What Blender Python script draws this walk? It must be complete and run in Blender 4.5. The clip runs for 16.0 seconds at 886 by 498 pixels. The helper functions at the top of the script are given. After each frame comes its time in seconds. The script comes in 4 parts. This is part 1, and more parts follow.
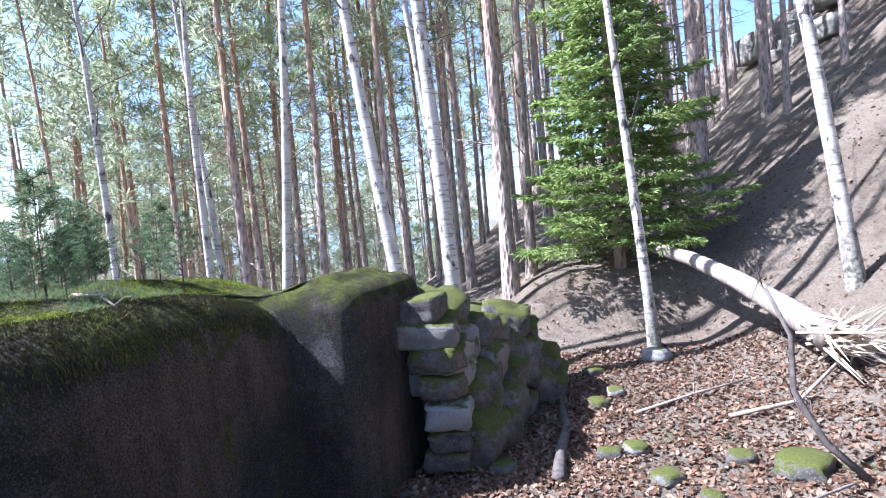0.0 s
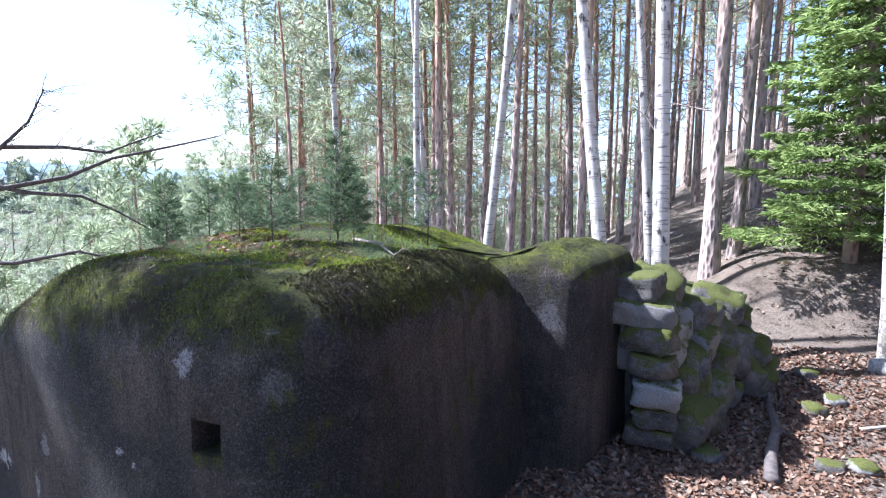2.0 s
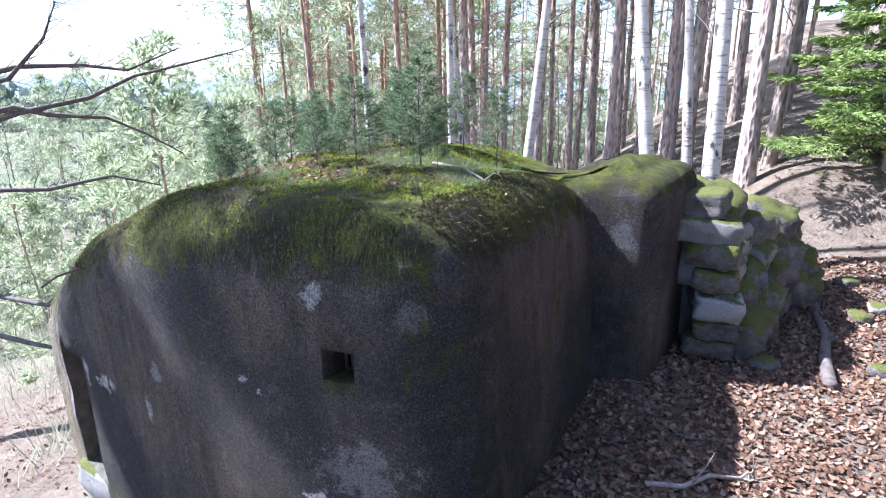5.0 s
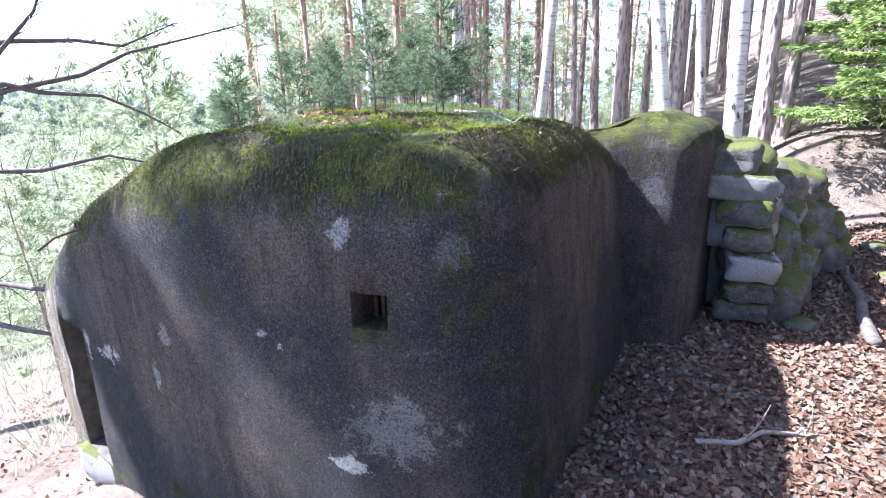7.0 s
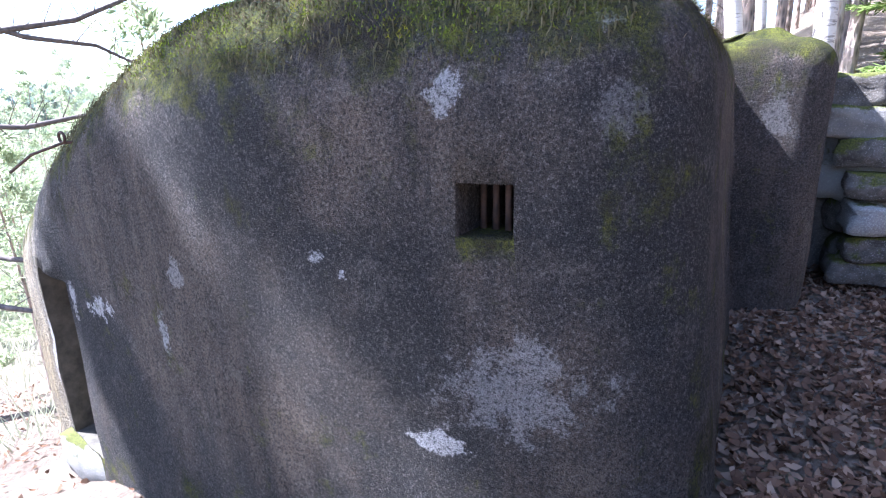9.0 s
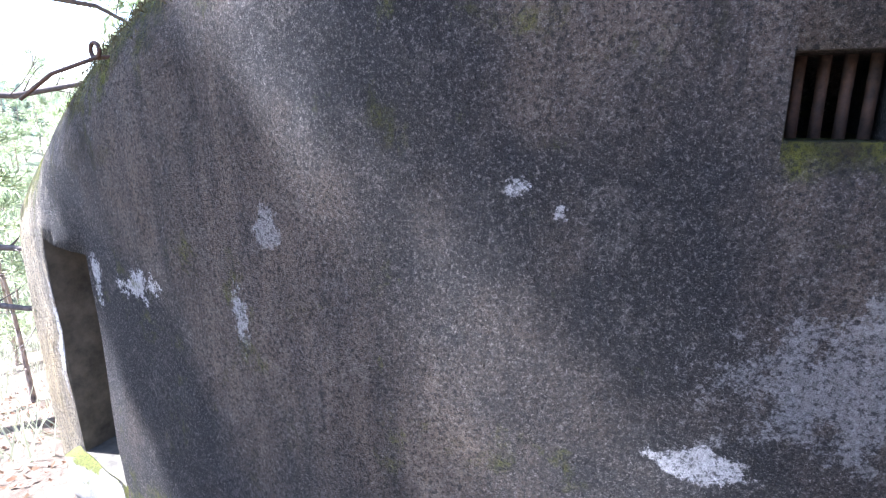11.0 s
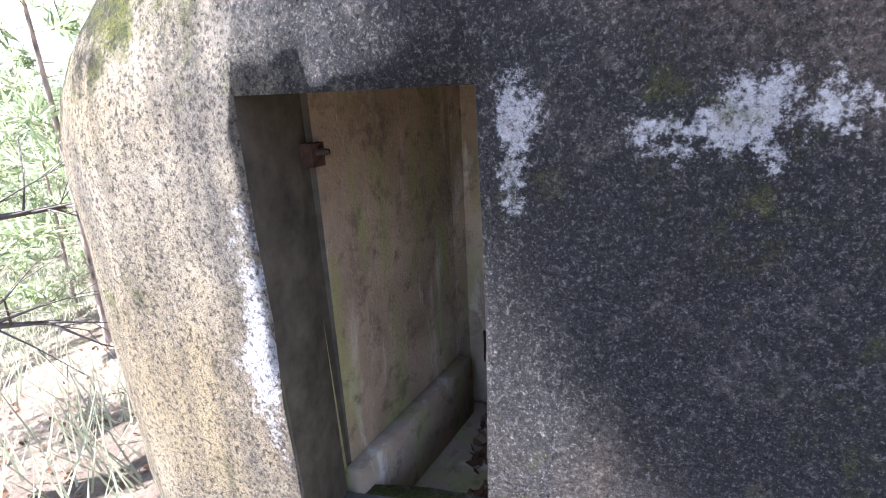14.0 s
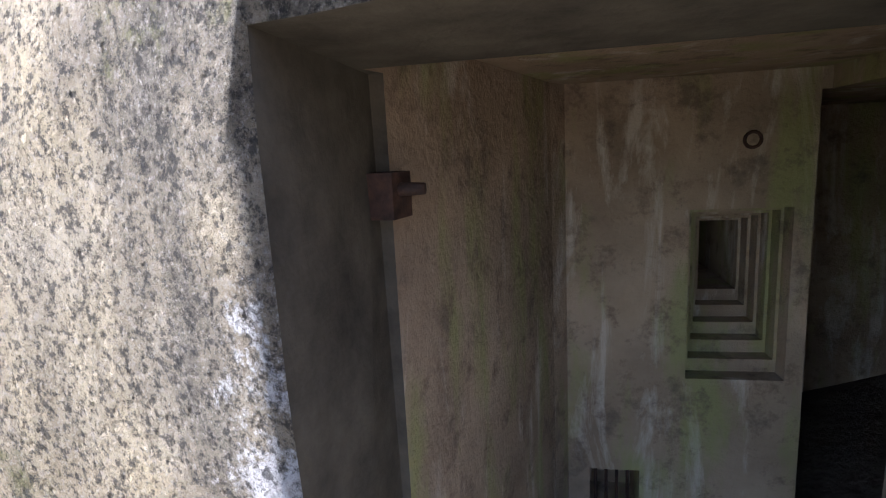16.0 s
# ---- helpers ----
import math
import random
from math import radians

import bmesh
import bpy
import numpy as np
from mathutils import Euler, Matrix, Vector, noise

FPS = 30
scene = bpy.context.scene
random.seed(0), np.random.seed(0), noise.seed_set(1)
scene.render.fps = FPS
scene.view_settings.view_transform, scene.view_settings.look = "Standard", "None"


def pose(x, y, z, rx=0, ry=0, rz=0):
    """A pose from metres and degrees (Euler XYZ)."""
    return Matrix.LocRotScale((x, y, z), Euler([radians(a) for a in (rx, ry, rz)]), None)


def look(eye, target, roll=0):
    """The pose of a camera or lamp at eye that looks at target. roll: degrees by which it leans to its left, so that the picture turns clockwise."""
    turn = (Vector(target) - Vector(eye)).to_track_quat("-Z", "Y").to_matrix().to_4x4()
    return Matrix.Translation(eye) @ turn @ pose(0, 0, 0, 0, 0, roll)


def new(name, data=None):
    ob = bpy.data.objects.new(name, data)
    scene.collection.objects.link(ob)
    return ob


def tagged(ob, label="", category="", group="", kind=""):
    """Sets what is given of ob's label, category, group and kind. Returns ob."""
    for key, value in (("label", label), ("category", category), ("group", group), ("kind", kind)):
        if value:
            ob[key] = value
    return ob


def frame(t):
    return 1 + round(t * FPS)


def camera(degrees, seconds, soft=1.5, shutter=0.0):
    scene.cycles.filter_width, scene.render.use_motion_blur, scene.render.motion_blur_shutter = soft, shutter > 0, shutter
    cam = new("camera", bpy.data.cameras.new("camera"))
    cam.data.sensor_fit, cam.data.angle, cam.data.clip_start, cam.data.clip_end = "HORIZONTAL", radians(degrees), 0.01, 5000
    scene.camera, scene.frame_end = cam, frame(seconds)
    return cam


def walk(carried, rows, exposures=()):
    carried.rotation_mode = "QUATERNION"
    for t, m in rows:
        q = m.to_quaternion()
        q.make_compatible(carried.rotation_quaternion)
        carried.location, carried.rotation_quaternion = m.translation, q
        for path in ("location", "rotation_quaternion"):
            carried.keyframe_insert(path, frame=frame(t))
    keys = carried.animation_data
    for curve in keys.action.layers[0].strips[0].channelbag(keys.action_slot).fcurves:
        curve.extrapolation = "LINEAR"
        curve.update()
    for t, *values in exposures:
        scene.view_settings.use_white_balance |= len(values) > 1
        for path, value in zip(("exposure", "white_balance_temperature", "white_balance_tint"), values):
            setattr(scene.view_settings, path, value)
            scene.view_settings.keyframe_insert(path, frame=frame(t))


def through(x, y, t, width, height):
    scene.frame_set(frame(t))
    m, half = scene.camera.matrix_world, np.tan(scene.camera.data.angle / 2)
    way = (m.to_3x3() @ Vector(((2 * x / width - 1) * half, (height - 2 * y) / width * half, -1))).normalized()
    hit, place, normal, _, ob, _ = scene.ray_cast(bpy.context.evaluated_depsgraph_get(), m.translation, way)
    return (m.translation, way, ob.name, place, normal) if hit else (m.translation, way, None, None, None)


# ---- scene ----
cam = camera(77.8, 16.0, soft=1.1)
PATH = [
    (0, (1.069, 0.585, 1.354), (0.535, 2.51, 1.276), -5.0),
    (0.5, (0.951, 0.543, 1.348), (0.386, 2.46, 1.272), -4.4),
    (1, (0.663, 0.288, 1.432), (-0.158, 2.11, 1.352), -2.5),
    (1.5, (0.567, 0.071, 1.472), (-0.424, 1.806, 1.394), -1.1),
    (2, (0.401, 0.044, 1.655), (-0.638, 1.734, 1.403), 0.5),
    (2.5, (0.145, -0.019, 1.739), (-0.911, 1.638, 1.363), 0.8),
    (3, (0.086, -0.069, 1.82), (-0.96, 1.584, 1.405), 0.5),
    (3.5, (-0.035, -0.141, 1.811), (-1.042, 1.49, 1.242), -0.2),
    (4, (-0.164, -0.23, 1.839), (-1.158, 1.409, 1.268), -0.2),
    (6.5, (-0.642, -0.435, 1.439), (-1.608, 1.222, 0.871), -1.1),
    (7, (-0.718, -0.343, 1.269), (-1.685, 1.314, 0.705), -1.5),
    (7.5, (-0.745, -0.118, 1.096), (-1.722, 1.536, 0.54), -1.4),
    (8, (-1.024, -0.113, 0.887), (-1.981, 1.556, 0.341), -1.2),
    (10.5, (-2.65, 0.4, -0.033), (-3.602, 2.086, -0.536), -0.8),
    (11, (-2.98, 0.325, -0.086), (-3.868, 2.047, -0.582), -0.3),
    (11.5, (-3.585, 0.409, -0.328), (-4.446, 2.142, -0.833), -0.4),
    (12, (-4.09, 0.376, -0.412), (-4.882, 2.136, -0.936), -0.4),
    (12.5, (-4.608, 0.417, -0.534), (-5.304, 2.215, -1.066), -0.0),
    (13, (-5.21, 0.345, -0.615), (-5.70, 2.203, -1.158), -0.3),
    (13.5, (-5.705, 0.561, -0.766), (-6.155, 2.422, -1.347), -1.3),
    (14, (-6.096, 0.861, -0.893), (-6.498, 2.729, -1.486), -3.1),
    (14.5, (-6.344, 1.094, -0.946), (-6.698, 2.962, -1.567), -3.0),
    (15, (-6.544, 1.306, -1.028), (-6.886, 3.185, -1.624), -4.0),
    (15.5, (-6.601, 1.457, -1.025), (-6.969, 3.391, -1.374), -3.3),
    (16, (-6.646, 1.699, -1.051), (-7.021, 3.633, -1.397), -2.9),
]
EXPOSURES = [(0.0, 2.2, 5200, 19), (3.5, 2.25, 5250, 20), (6.5, 2.85, 5300, 21), (8.0, 3.1, 5300, 22), (10.5, 3.35, 5400, 20), (12.5, 3.4, 5550, 19), (14.0, 3.2, 5650, 19), (16.0, 2.85, 5700, 18)]
SKY_STRENGTH, SUN_STRENGTH = 0.08, 5.0
walk(cam, [(t, look(eye, target, roll)) for t, eye, target, roll in PATH], EXPOSURES)

# ---- world and sun ----
SUN_DIR = Vector((-0.61, -0.205, 0.765)).normalized()
world = bpy.data.worlds.new("sky_world")
scene.world = world
world.use_nodes = True
wn = world.node_tree.nodes
sky = wn.new("ShaderNodeTexSky")
sky.sky_type = "NISHITA"
sky.sun_disc = False
sky.sun_elevation = math.asin(SUN_DIR.z)
sky.sun_rotation = math.atan2(SUN_DIR.x, SUN_DIR.y)
sky.dust_density, sky.ozone_density = 1.2, 1.5
world.node_tree.links.new(sky.outputs[0], wn["Background"].inputs[0])
wn["Background"].inputs[1].default_value = SKY_STRENGTH
sun_data = bpy.data.lights.new("sun", "SUN")
sun_data.energy, sun_data.angle, sun_data.color = SUN_STRENGTH, radians(0.6), (1.0, 0.95, 0.88)
sun = new("sun", sun_data)
sun.matrix_world = look(SUN_DIR * 50, (0, 0, 0))


# ---- materials ----
class Mat:
    """A small builder of node materials."""

    def __init__(self, name, rough=0.9, coords="Object"):
        self.m = bpy.data.materials.new(name)
        self.m.use_nodes = True
        self.n, self.l = self.m.node_tree.nodes, self.m.node_tree.links
        self.b = self.n["Principled BSDF"]
        self.b.inputs["Roughness"].default_value = rough
        self.b.inputs["Specular IOR Level"].default_value = 0.25
        self.co = self.n.new("ShaderNodeTexCoord").outputs[coords]
        self.bumps = None

    def put(self, a, b):
        if hasattr(a, "is_linked"):
            self.l.new(a, b)
        else:
            b.default_value = a

    def scaled(self, sx, sy, sz):
        v = self.n.new("ShaderNodeVectorMath")
        v.operation = "MULTIPLY"
        self.l.new(self.co, v.inputs[0])
        v.inputs[1].default_value = (sx, sy, sz)
        return v.outputs[0]

    def noise(self, scale, detail=6.0, rough=0.6, vec=None, dist=0.0):
        t = self.n.new("ShaderNodeTexNoise")
        self.l.new(vec or self.co, t.inputs["Vector"])
        t.inputs["Scale"].default_value, t.inputs["Detail"].default_value = scale, detail
        t.inputs["Roughness"].default_value, t.inputs["Distortion"].default_value = rough, dist
        return t.outputs["Fac"]

    def voronoi(self, scale, out="Distance", vec=None):
        t = self.n.new("ShaderNodeTexVoronoi")
        self.l.new(vec or self.co, t.inputs["Vector"])
        t.inputs["Scale"].default_value = scale
        return t.outputs[out]

    def ramp(self, fac, lo, hi, a=0.0, b=1.0):
        t = self.n.new("ShaderNodeMapRange")
        t.clamp = True
        self.put(fac, t.inputs[0])
        for i, v in enumerate((lo, hi, a, b)):
            t.inputs[i + 1].default_value = v
        return t.outputs[0]

    def mix(self, fac, a, b, kind="MIX"):
        t = self.n.new("ShaderNodeMix")
        t.data_type, t.blend_type = "RGBA", kind
        self.put(fac, t.inputs[0])
        for v, i in ((a, 6), (b, 7)):
            self.put(v if hasattr(v, "is_linked") else (*v, 1.0), t.inputs[i])
        return t.outputs[2]

    def math(self, op, a, b=0.0):
        t = self.n.new("ShaderNodeMath")
        t.operation = op
        self.put(a, t.inputs[0])
        self.put(b, t.inputs[1])
        return t.outputs[0]

    def normal_z(self):
        g = self.n.new("ShaderNodeNewGeometry")
        s = self.n.new("ShaderNodeSeparateXYZ")
        self.l.new(g.outputs["Normal"], s.inputs[0])
        return s.outputs[2]

    def axis(self, k):
        s = self.n.new("ShaderNodeSeparateXYZ")
        self.l.new(self.co, s.inputs[0])
        return s.outputs[k]

    def island(self):
        return self.n.new("ShaderNodeNewGeometry").outputs["Random Per Island"]

    def each(self):
        return self.n.new("ShaderNodeObjectInfo").outputs["Random"]

    def bump(self, h, strength=0.5, dist=0.01):
        t = self.n.new("ShaderNodeBump")
        t.inputs["Strength"].default_value, t.inputs["Distance"].default_value = strength, dist
        self.l.new(h, t.inputs["Height"])
        if self.bumps:
            self.l.new(self.bumps, t.inputs["Normal"])
        self.bumps = t.outputs[0]
        return self

    def done(self, col):
        self.put(col if hasattr(col, "is_linked") else (*col, 1.0), self.b.inputs["Base Color"])
        if self.bumps:
            self.l.new(self.bumps, self.b.inputs["Normal"])
        return self.m

    def leafy(self, col, through=0.45):
        """Thin leaves, through which light passes."""
        t = self.n.new("ShaderNodeBsdfTranslucent")
        d = self.n.new("ShaderNodeBsdfDiffuse")
        x = self.n.new("ShaderNodeMixShader")
        x.inputs[0].default_value = through
        for s in (t, d):
            self.put(col if hasattr(col, "is_linked") else (*col, 1.0), s.inputs["Color"])
        self.l.new(d.outputs[0], x.inputs[1])
        self.l.new(t.outputs[0], x.inputs[2])
        self.l.new(x.outputs[0], self.n["Material Output"].inputs["Surface"])
        self.n.remove(self.b)
        return self.m


# places of bare, pale patches on the shell: centre and radii
PALE = [((-5.72, 2.1, -1.01), 0.13, 0.075, 1.0), ((-6.20, 2.2, -1.06), 0.04, 0.13, 0.9), ((-4.89, 2.0, -1.02), 0.05, 0.15, 0.6),
        ((-4.69, 2.0, -0.57), 0.06, 0.08, 0.4), ((-2.34, 2.45, 0.71), 0.10, 0.08, 0.95), ((-2.60, 2.2, -0.92), 0.30, 0.2, 0.3), ((-2.93, 2.2, -1.24), 0.14, 0.04, 0.8),
        ((-2.2, 2.35, 0.35), 0.06, 0.10, 0.2), ((-3.58, 2.1, -0.34), 0.03, 0.03, 0.8), ((-3.45, 2.1, -0.42), 0.03, 0.035, 0.8),
        # at (-1.62, 5.6) the wing's sunlit spot is painted over pale concrete
        ((-7.0, 2.35, -1.6), 0.06, 0.3, 0.8), ((-1.62, 5.6, 0.28), 0.13, 0.2, 0.3), ((-2.9, 2.3, 0.42), 0.05, 0.07, 0.7)]


def concrete_shell():
    m = Mat("weathered_concrete", 0.95)
    big, mid, fine, grit = m.noise(0.6, 6, 0.6), m.noise(5, 9, 0.75), m.noise(62, 6, 0.8), m.noise(150, 4, 0.75)
    streak = m.noise(1.0, 7, 0.7, m.scaled(6, 6, 0.8))
    col = m.mix(m.ramp(big, 0.42, 0.60), (0.034, 0.033, 0.033), (0.17, 0.132, 0.10))
    col = m.mix(m.ramp(streak, 0.42, 0.66, 0, 0.8), col, (0.032, 0.032, 0.034))
    col = m.mix(m.ramp(mid, 0.54, 0.72, 0, 0.5), col, (0.24, 0.215, 0.185))
    # paler, streaked concrete at the west end, its sunlight put into the colour
    west_lit = m.math("MULTIPLY", m.ramp(m.math("ADD", m.axis(0), m.ramp(mid, 0.2, 0.8, -0.5, 0.5)), -6.7, -7.3), m.ramp(streak, 0.3, 0.62, 1.0, 0.35))
    col = m.mix(west_lit, col, m.mix(m.ramp(big, 0.4, 0.6), (0.52, 0.46, 0.35), (0.42, 0.34, 0.19)))
    # pits and grit
    pit = m.voronoi(46, vec=m.scaled(1, 1, 0.8))
    col = m.mix(m.ramp(m.math("ADD", pit, m.ramp(fine, 0.3, 0.7, -0.2, 0.3)), 0.05, 0.3, 0.5, 0), col, (0.018, 0.017, 0.017))
    col = m.mix(m.ramp(fine, 0.54, 0.63, 0, 0.5), col, (0.34, 0.31, 0.28))
    col = m.mix(m.ramp(fine, 0.47, 0.38, 0, 0.8), col, (0.014, 0.014, 0.014))
    col = m.mix(m.ramp(grit, 0.56, 0.63, 0, 0.4), col, (0.46, 0.44, 0.40))
    spot = None
    for (x, y, z), rx, rz, k in PALE:
        v = m.n.new("ShaderNodeVectorMath")
        v.operation = "SUBTRACT"
        m.l.new(m.co, v.inputs[0])
        v.inputs[1].default_value = (x, y, z)
        w = m.n.new("ShaderNodeVectorMath")
        w.operation = "MULTIPLY"
        m.l.new(v.outputs[0], w.inputs[0])
        w.inputs[1].default_value = (1 / rx, 1.2, 1 / rz)
        d = m.n.new("ShaderNodeVectorMath")
        d.operation = "LENGTH"
        m.l.new(w.outputs[0], d.inputs[0])
        e = m.math("ADD", d.outputs["Value"], m.ramp(mid, 0.3, 0.7, 1.3, -1.3))
        e = m.math("ADD", e, m.ramp(fine, 0.3, 0.7, 0.45, -0.45))
        s = m.ramp(e, 1.15, 0.75, 0, k)
        spot = s if spot is None else m.math("MAXIMUM", spot, s)
    col = m.mix(spot, col, m.mix(m.ramp(fine, 0.35, 0.6), (0.40, 0.39, 0.38), (0.66, 0.66, 0.66)))
    # moss where the shell turns up to the sky
    up = m.math("ADD", m.normal_z(), m.ramp(m.noise(2.6, 9, 0.75), 0.25, 0.75, -0.6, 0.55))
    up = m.math("ADD", up, m.ramp(streak, 0.3, 0.7, -0.15, 0.2))
    moss = m.ramp(up, 0.16, 0.46)
    green = m.mix(m.ramp(m.noise(7, 7, 0.7), 0.35, 0.65), (0.03, 0.04, 0.008), (0.17, 0.18, 0.02))
    green = m.mix(m.ramp(m.noise(1.5, 7, 0.7), 0.44, 0.62), green, (0.045, 0.036, 0.022))
    green = m.mix(m.ramp(fine, 0.5, 0.36, 0, 0.7), green, (0.012, 0.014, 0.006))
    col = m.mix(moss, col, green)
    lump = m.noise(58, 5, 0.75)
    col = m.mix(m.ramp(lump, 0.49, 0.40, 0, 0.8), col, (0.02, 0.02, 0.02))
    m.bump(grit, 1.0, 0.012).bump(lump, 1.0, 0.075).bump(fine, 1.0, 0.04).bump(m.ramp(pit, 0.0, 0.3), 1.0, 0.02).bump(mid, 0.8, 0.06)
    return m.done(col)


def inner_plaster():
    m = Mat("stained_plaster", 0.9)
    big, mid, fine = m.noise(2.2, 6), m.noise(9, 8, 0.7), m.noise(60, 4)
    streak = m.noise(1.0, 8, 0.7, m.scaled(6, 6, 1.3), 0.6)
    col = m.mix(m.ramp(big, 0.35, 0.7), (0.42, 0.33, 0.23), (0.22, 0.17, 0.12))
    col = m.mix(m.ramp(streak, 0.54, 0.64, 0, 0.55), col, (0.64, 0.59, 0.50))
    col = m.mix(m.ramp(m.noise(1.6, 5, 0.6, m.scaled(3, 3, 0.8)), 0.50, 0.62, 0, 0.6), col, (0.26, 0.30, 0.10))
    col = m.mix(m.ramp(mid, 0.52, 0.66, 0, 0.7), col, (0.12, 0.09, 0.07))
    m.bump(fine, 0.5, 0.008).bump(mid, 0.5, 0.02)
    return m.done(col)


def stone_mat(name="mossy_fieldstone", growth=0.0, pale=0.0):
    m = Mat(name, 0.92)
    mid, fine = m.noise(6, 8, 0.7), m.noise(70, 5, 0.7)
    col = m.mix(m.ramp(mid, 0.35, 0.65), (0.04, 0.037, 0.032), (0.13, 0.118, 0.10))
    col = m.mix(pale, col, m.mix(m.ramp(fine, 0.4, 0.6), (0.26, 0.26, 0.24), (0.50, 0.50, 0.47)))
    col = m.mix(m.ramp(m.each(), 0.6, 1.0), col, m.mix(0.6, col, (0.28, 0.28, 0.26)))
    col = m.mix(m.ramp(fine, 0.55, 0.7, 0, 0.5), col, (0.42, 0.41, 0.38))
    moss = m.ramp(m.math("ADD", m.normal_z(), m.ramp(m.noise(4.5, 7, 0.7), 0.25, 0.75, -0.95 + growth, 0.6 + growth)), 0.25, 0.6)
    green = m.mix(m.ramp(fine, 0.35, 0.65), (0.025, 0.032, 0.008), (0.10, 0.105, 0.02))
    m.bump(fine, 0.8, 0.01).bump(mid, 0.7, 0.04)
    return m.done(m.mix(moss, col, green))


def ground_mat():
    m = Mat("forest_floor", 1.0)
    big, mid, fine = m.noise(0.35, 6), m.noise(3, 8, 0.7), m.noise(28, 8, 0.75)
    col = m.mix(m.ramp(mid, 0.3, 0.7), (0.095, 0.072, 0.052), (0.20, 0.16, 0.12))
    col = m.mix(m.ramp(big, 0.42, 0.62), col, m.mix(m.ramp(fine, 0.3, 0.7), (0.08, 0.064, 0.045), (0.28, 0.235, 0.18)))
    col = m.mix(m.ramp(m.noise(1.1, 7, 0.7), 0.60, 0.70, 0, 0.8), col, (0.10, 0.11, 0.03))
    col = m.mix(m.ramp(m.voronoi(17), 0.05, 0.5, 0.5, 0), col, (0.06, 0.04, 0.03))
    away = m.math("MULTIPLY", m.ramp(m.axis(0), -14, -32), m.ramp(m.noise(0.2, 5), 0.3, 0.55))
    col = m.mix(away, col, (0.10, 0.12, 0.07))
    m.bump(fine, 1.0, 0.05).bump(mid, 0.8, 0.1)
    return m.done(col)


def leaf_litter_mat():
    m = Mat("dry_beech_leaf", 0.75)
    c = m.mix(m.ramp(m.island(), 0, 0.5), (0.055, 0.033, 0.023), (0.15, 0.088, 0.056))
    c = m.mix(m.ramp(m.island(), 0.55, 1.0), c, (0.28, 0.20, 0.14))
    return m.leafy(c, 0.2)


def birch_mat():
    m = Mat("birch_bark", 0.8)
    band = m.noise(1.0, 5, 0.6, m.scaled(3.5, 3.5, 22))
    knots = m.noise(1.0, 4, 0.6, m.scaled(6, 6, 3))
    col = m.mix(m.ramp(m.noise(3, 5), 0.35, 0.65), (0.52, 0.48, 0.42), (0.34, 0.31, 0.26))
    col = m.mix(m.ramp(band, 0.55, 0.64, 0, 0.8), col, (0.10, 0.085, 0.07))
    col = m.mix(m.ramp(knots, 0.57, 0.66), col, (0.045, 0.04, 0.038))
    low = m.ramp(m.math("ADD", m.axis(2), m.ramp(knots, 0.2, 0.8, -1.0, 1.0)), 1.4, 0.4)
    col = m.mix(low, col, m.mix(m.ramp(m.noise(14, 6), 0.4, 0.6), (0.07, 0.065, 0.055), (0.26, 0.24, 0.19)))
    m.bump(band, 0.5, 0.01).bump(knots, 0.6, 0.03)
    return m.done(col)


def pine_mat():
    m = Mat("pine_bark", 0.9)
    plate = m.voronoi(1.0, "Distance", m.scaled(14, 14, 4))
    col = m.mix(m.ramp(plate, 0.1, 0.6), (0.10, 0.082, 0.07), (0.36, 0.28, 0.23))
    upper = m.ramp(m.math("ADD", m.axis(2), m.ramp(m.noise(2, 4), 0.2, 0.8, -1.5, 1.5)), 4.0, 9.0)
    col = m.mix(upper, col, m.mix(m.ramp(plate, 0.1, 0.6), (0.17, 0.10, 0.065), (0.38, 0.24, 0.15)))
    col = m.mix(m.ramp(m.noise(4, 5), 0.52, 0.68, 0, 0.5), col, (0.34, 0.31, 0.27))
    m.bump(plate, 0.9, 0.04)
    return m.done(col)


def plain_mat(name, a, b, scale, rough=0.9, bump=0.4, relief=0.01, stretch=None):
    m = Mat(name, rough)
    f = m.noise(scale, 7, 0.65, m.scaled(*stretch) if stretch else None)
    m.bump(f, bump, relief)
    return m.done(m.mix(m.ramp(f, 0.32, 0.68), a, b))


def foliage_mat(name, a, b, c, through=0.45):
    m = Mat(name)
    col = m.mix(m.island(), a, b)
    return m.leafy(m.mix(m.ramp(m.each(), 0.3, 1.0, 0, 0.7), col, c), through)


def moss_mat():
    m = Mat("moss_blades")
    col = m.mix(m.island(), (0.05, 0.075, 0.01), (0.20, 0.245, 0.03))
    col = m.mix(m.ramp(m.noise(2.2, 6, 0.7), 0.50, 0.60), col, m.mix(m.island(), (0.02, 0.024, 0.01), (0.08, 0.07, 0.035)))
    col = m.mix(m.ramp(m.noise(3.1, 5), 0.56, 0.68), col, (0.27, 0.26, 0.03))
    return m.leafy(col, 0.3)


CONCRETE, PLASTER, STONE, GROUND = concrete_shell(), inner_plaster(), stone_mat(), ground_mat()
MOSSY, GRANITE = stone_mat("moss_grown_stone", 0.22), stone_mat("pale_granite", -0.35, 0.4)
LITTER, BIRCH, PINE = leaf_litter_mat(), birch_mat(), pine_mat()
NEEDLES = foliage_mat("pine_needles", (0.17, 0.22, 0.11), (0.40, 0.44, 0.27), (0.36, 0.39, 0.28), 0.55)
SPRUCE = foliage_mat("spruce_needles", (0.12, 0.18, 0.05), (0.34, 0.42, 0.15), (0.27, 0.34, 0.12), 0.55)
SAPLING = foliage_mat("sapling_needles", (0.05, 0.08, 0.042), (0.15, 0.20, 0.10), (0.12, 0.16, 0.09), 0.4)
MOSS = moss_mat()
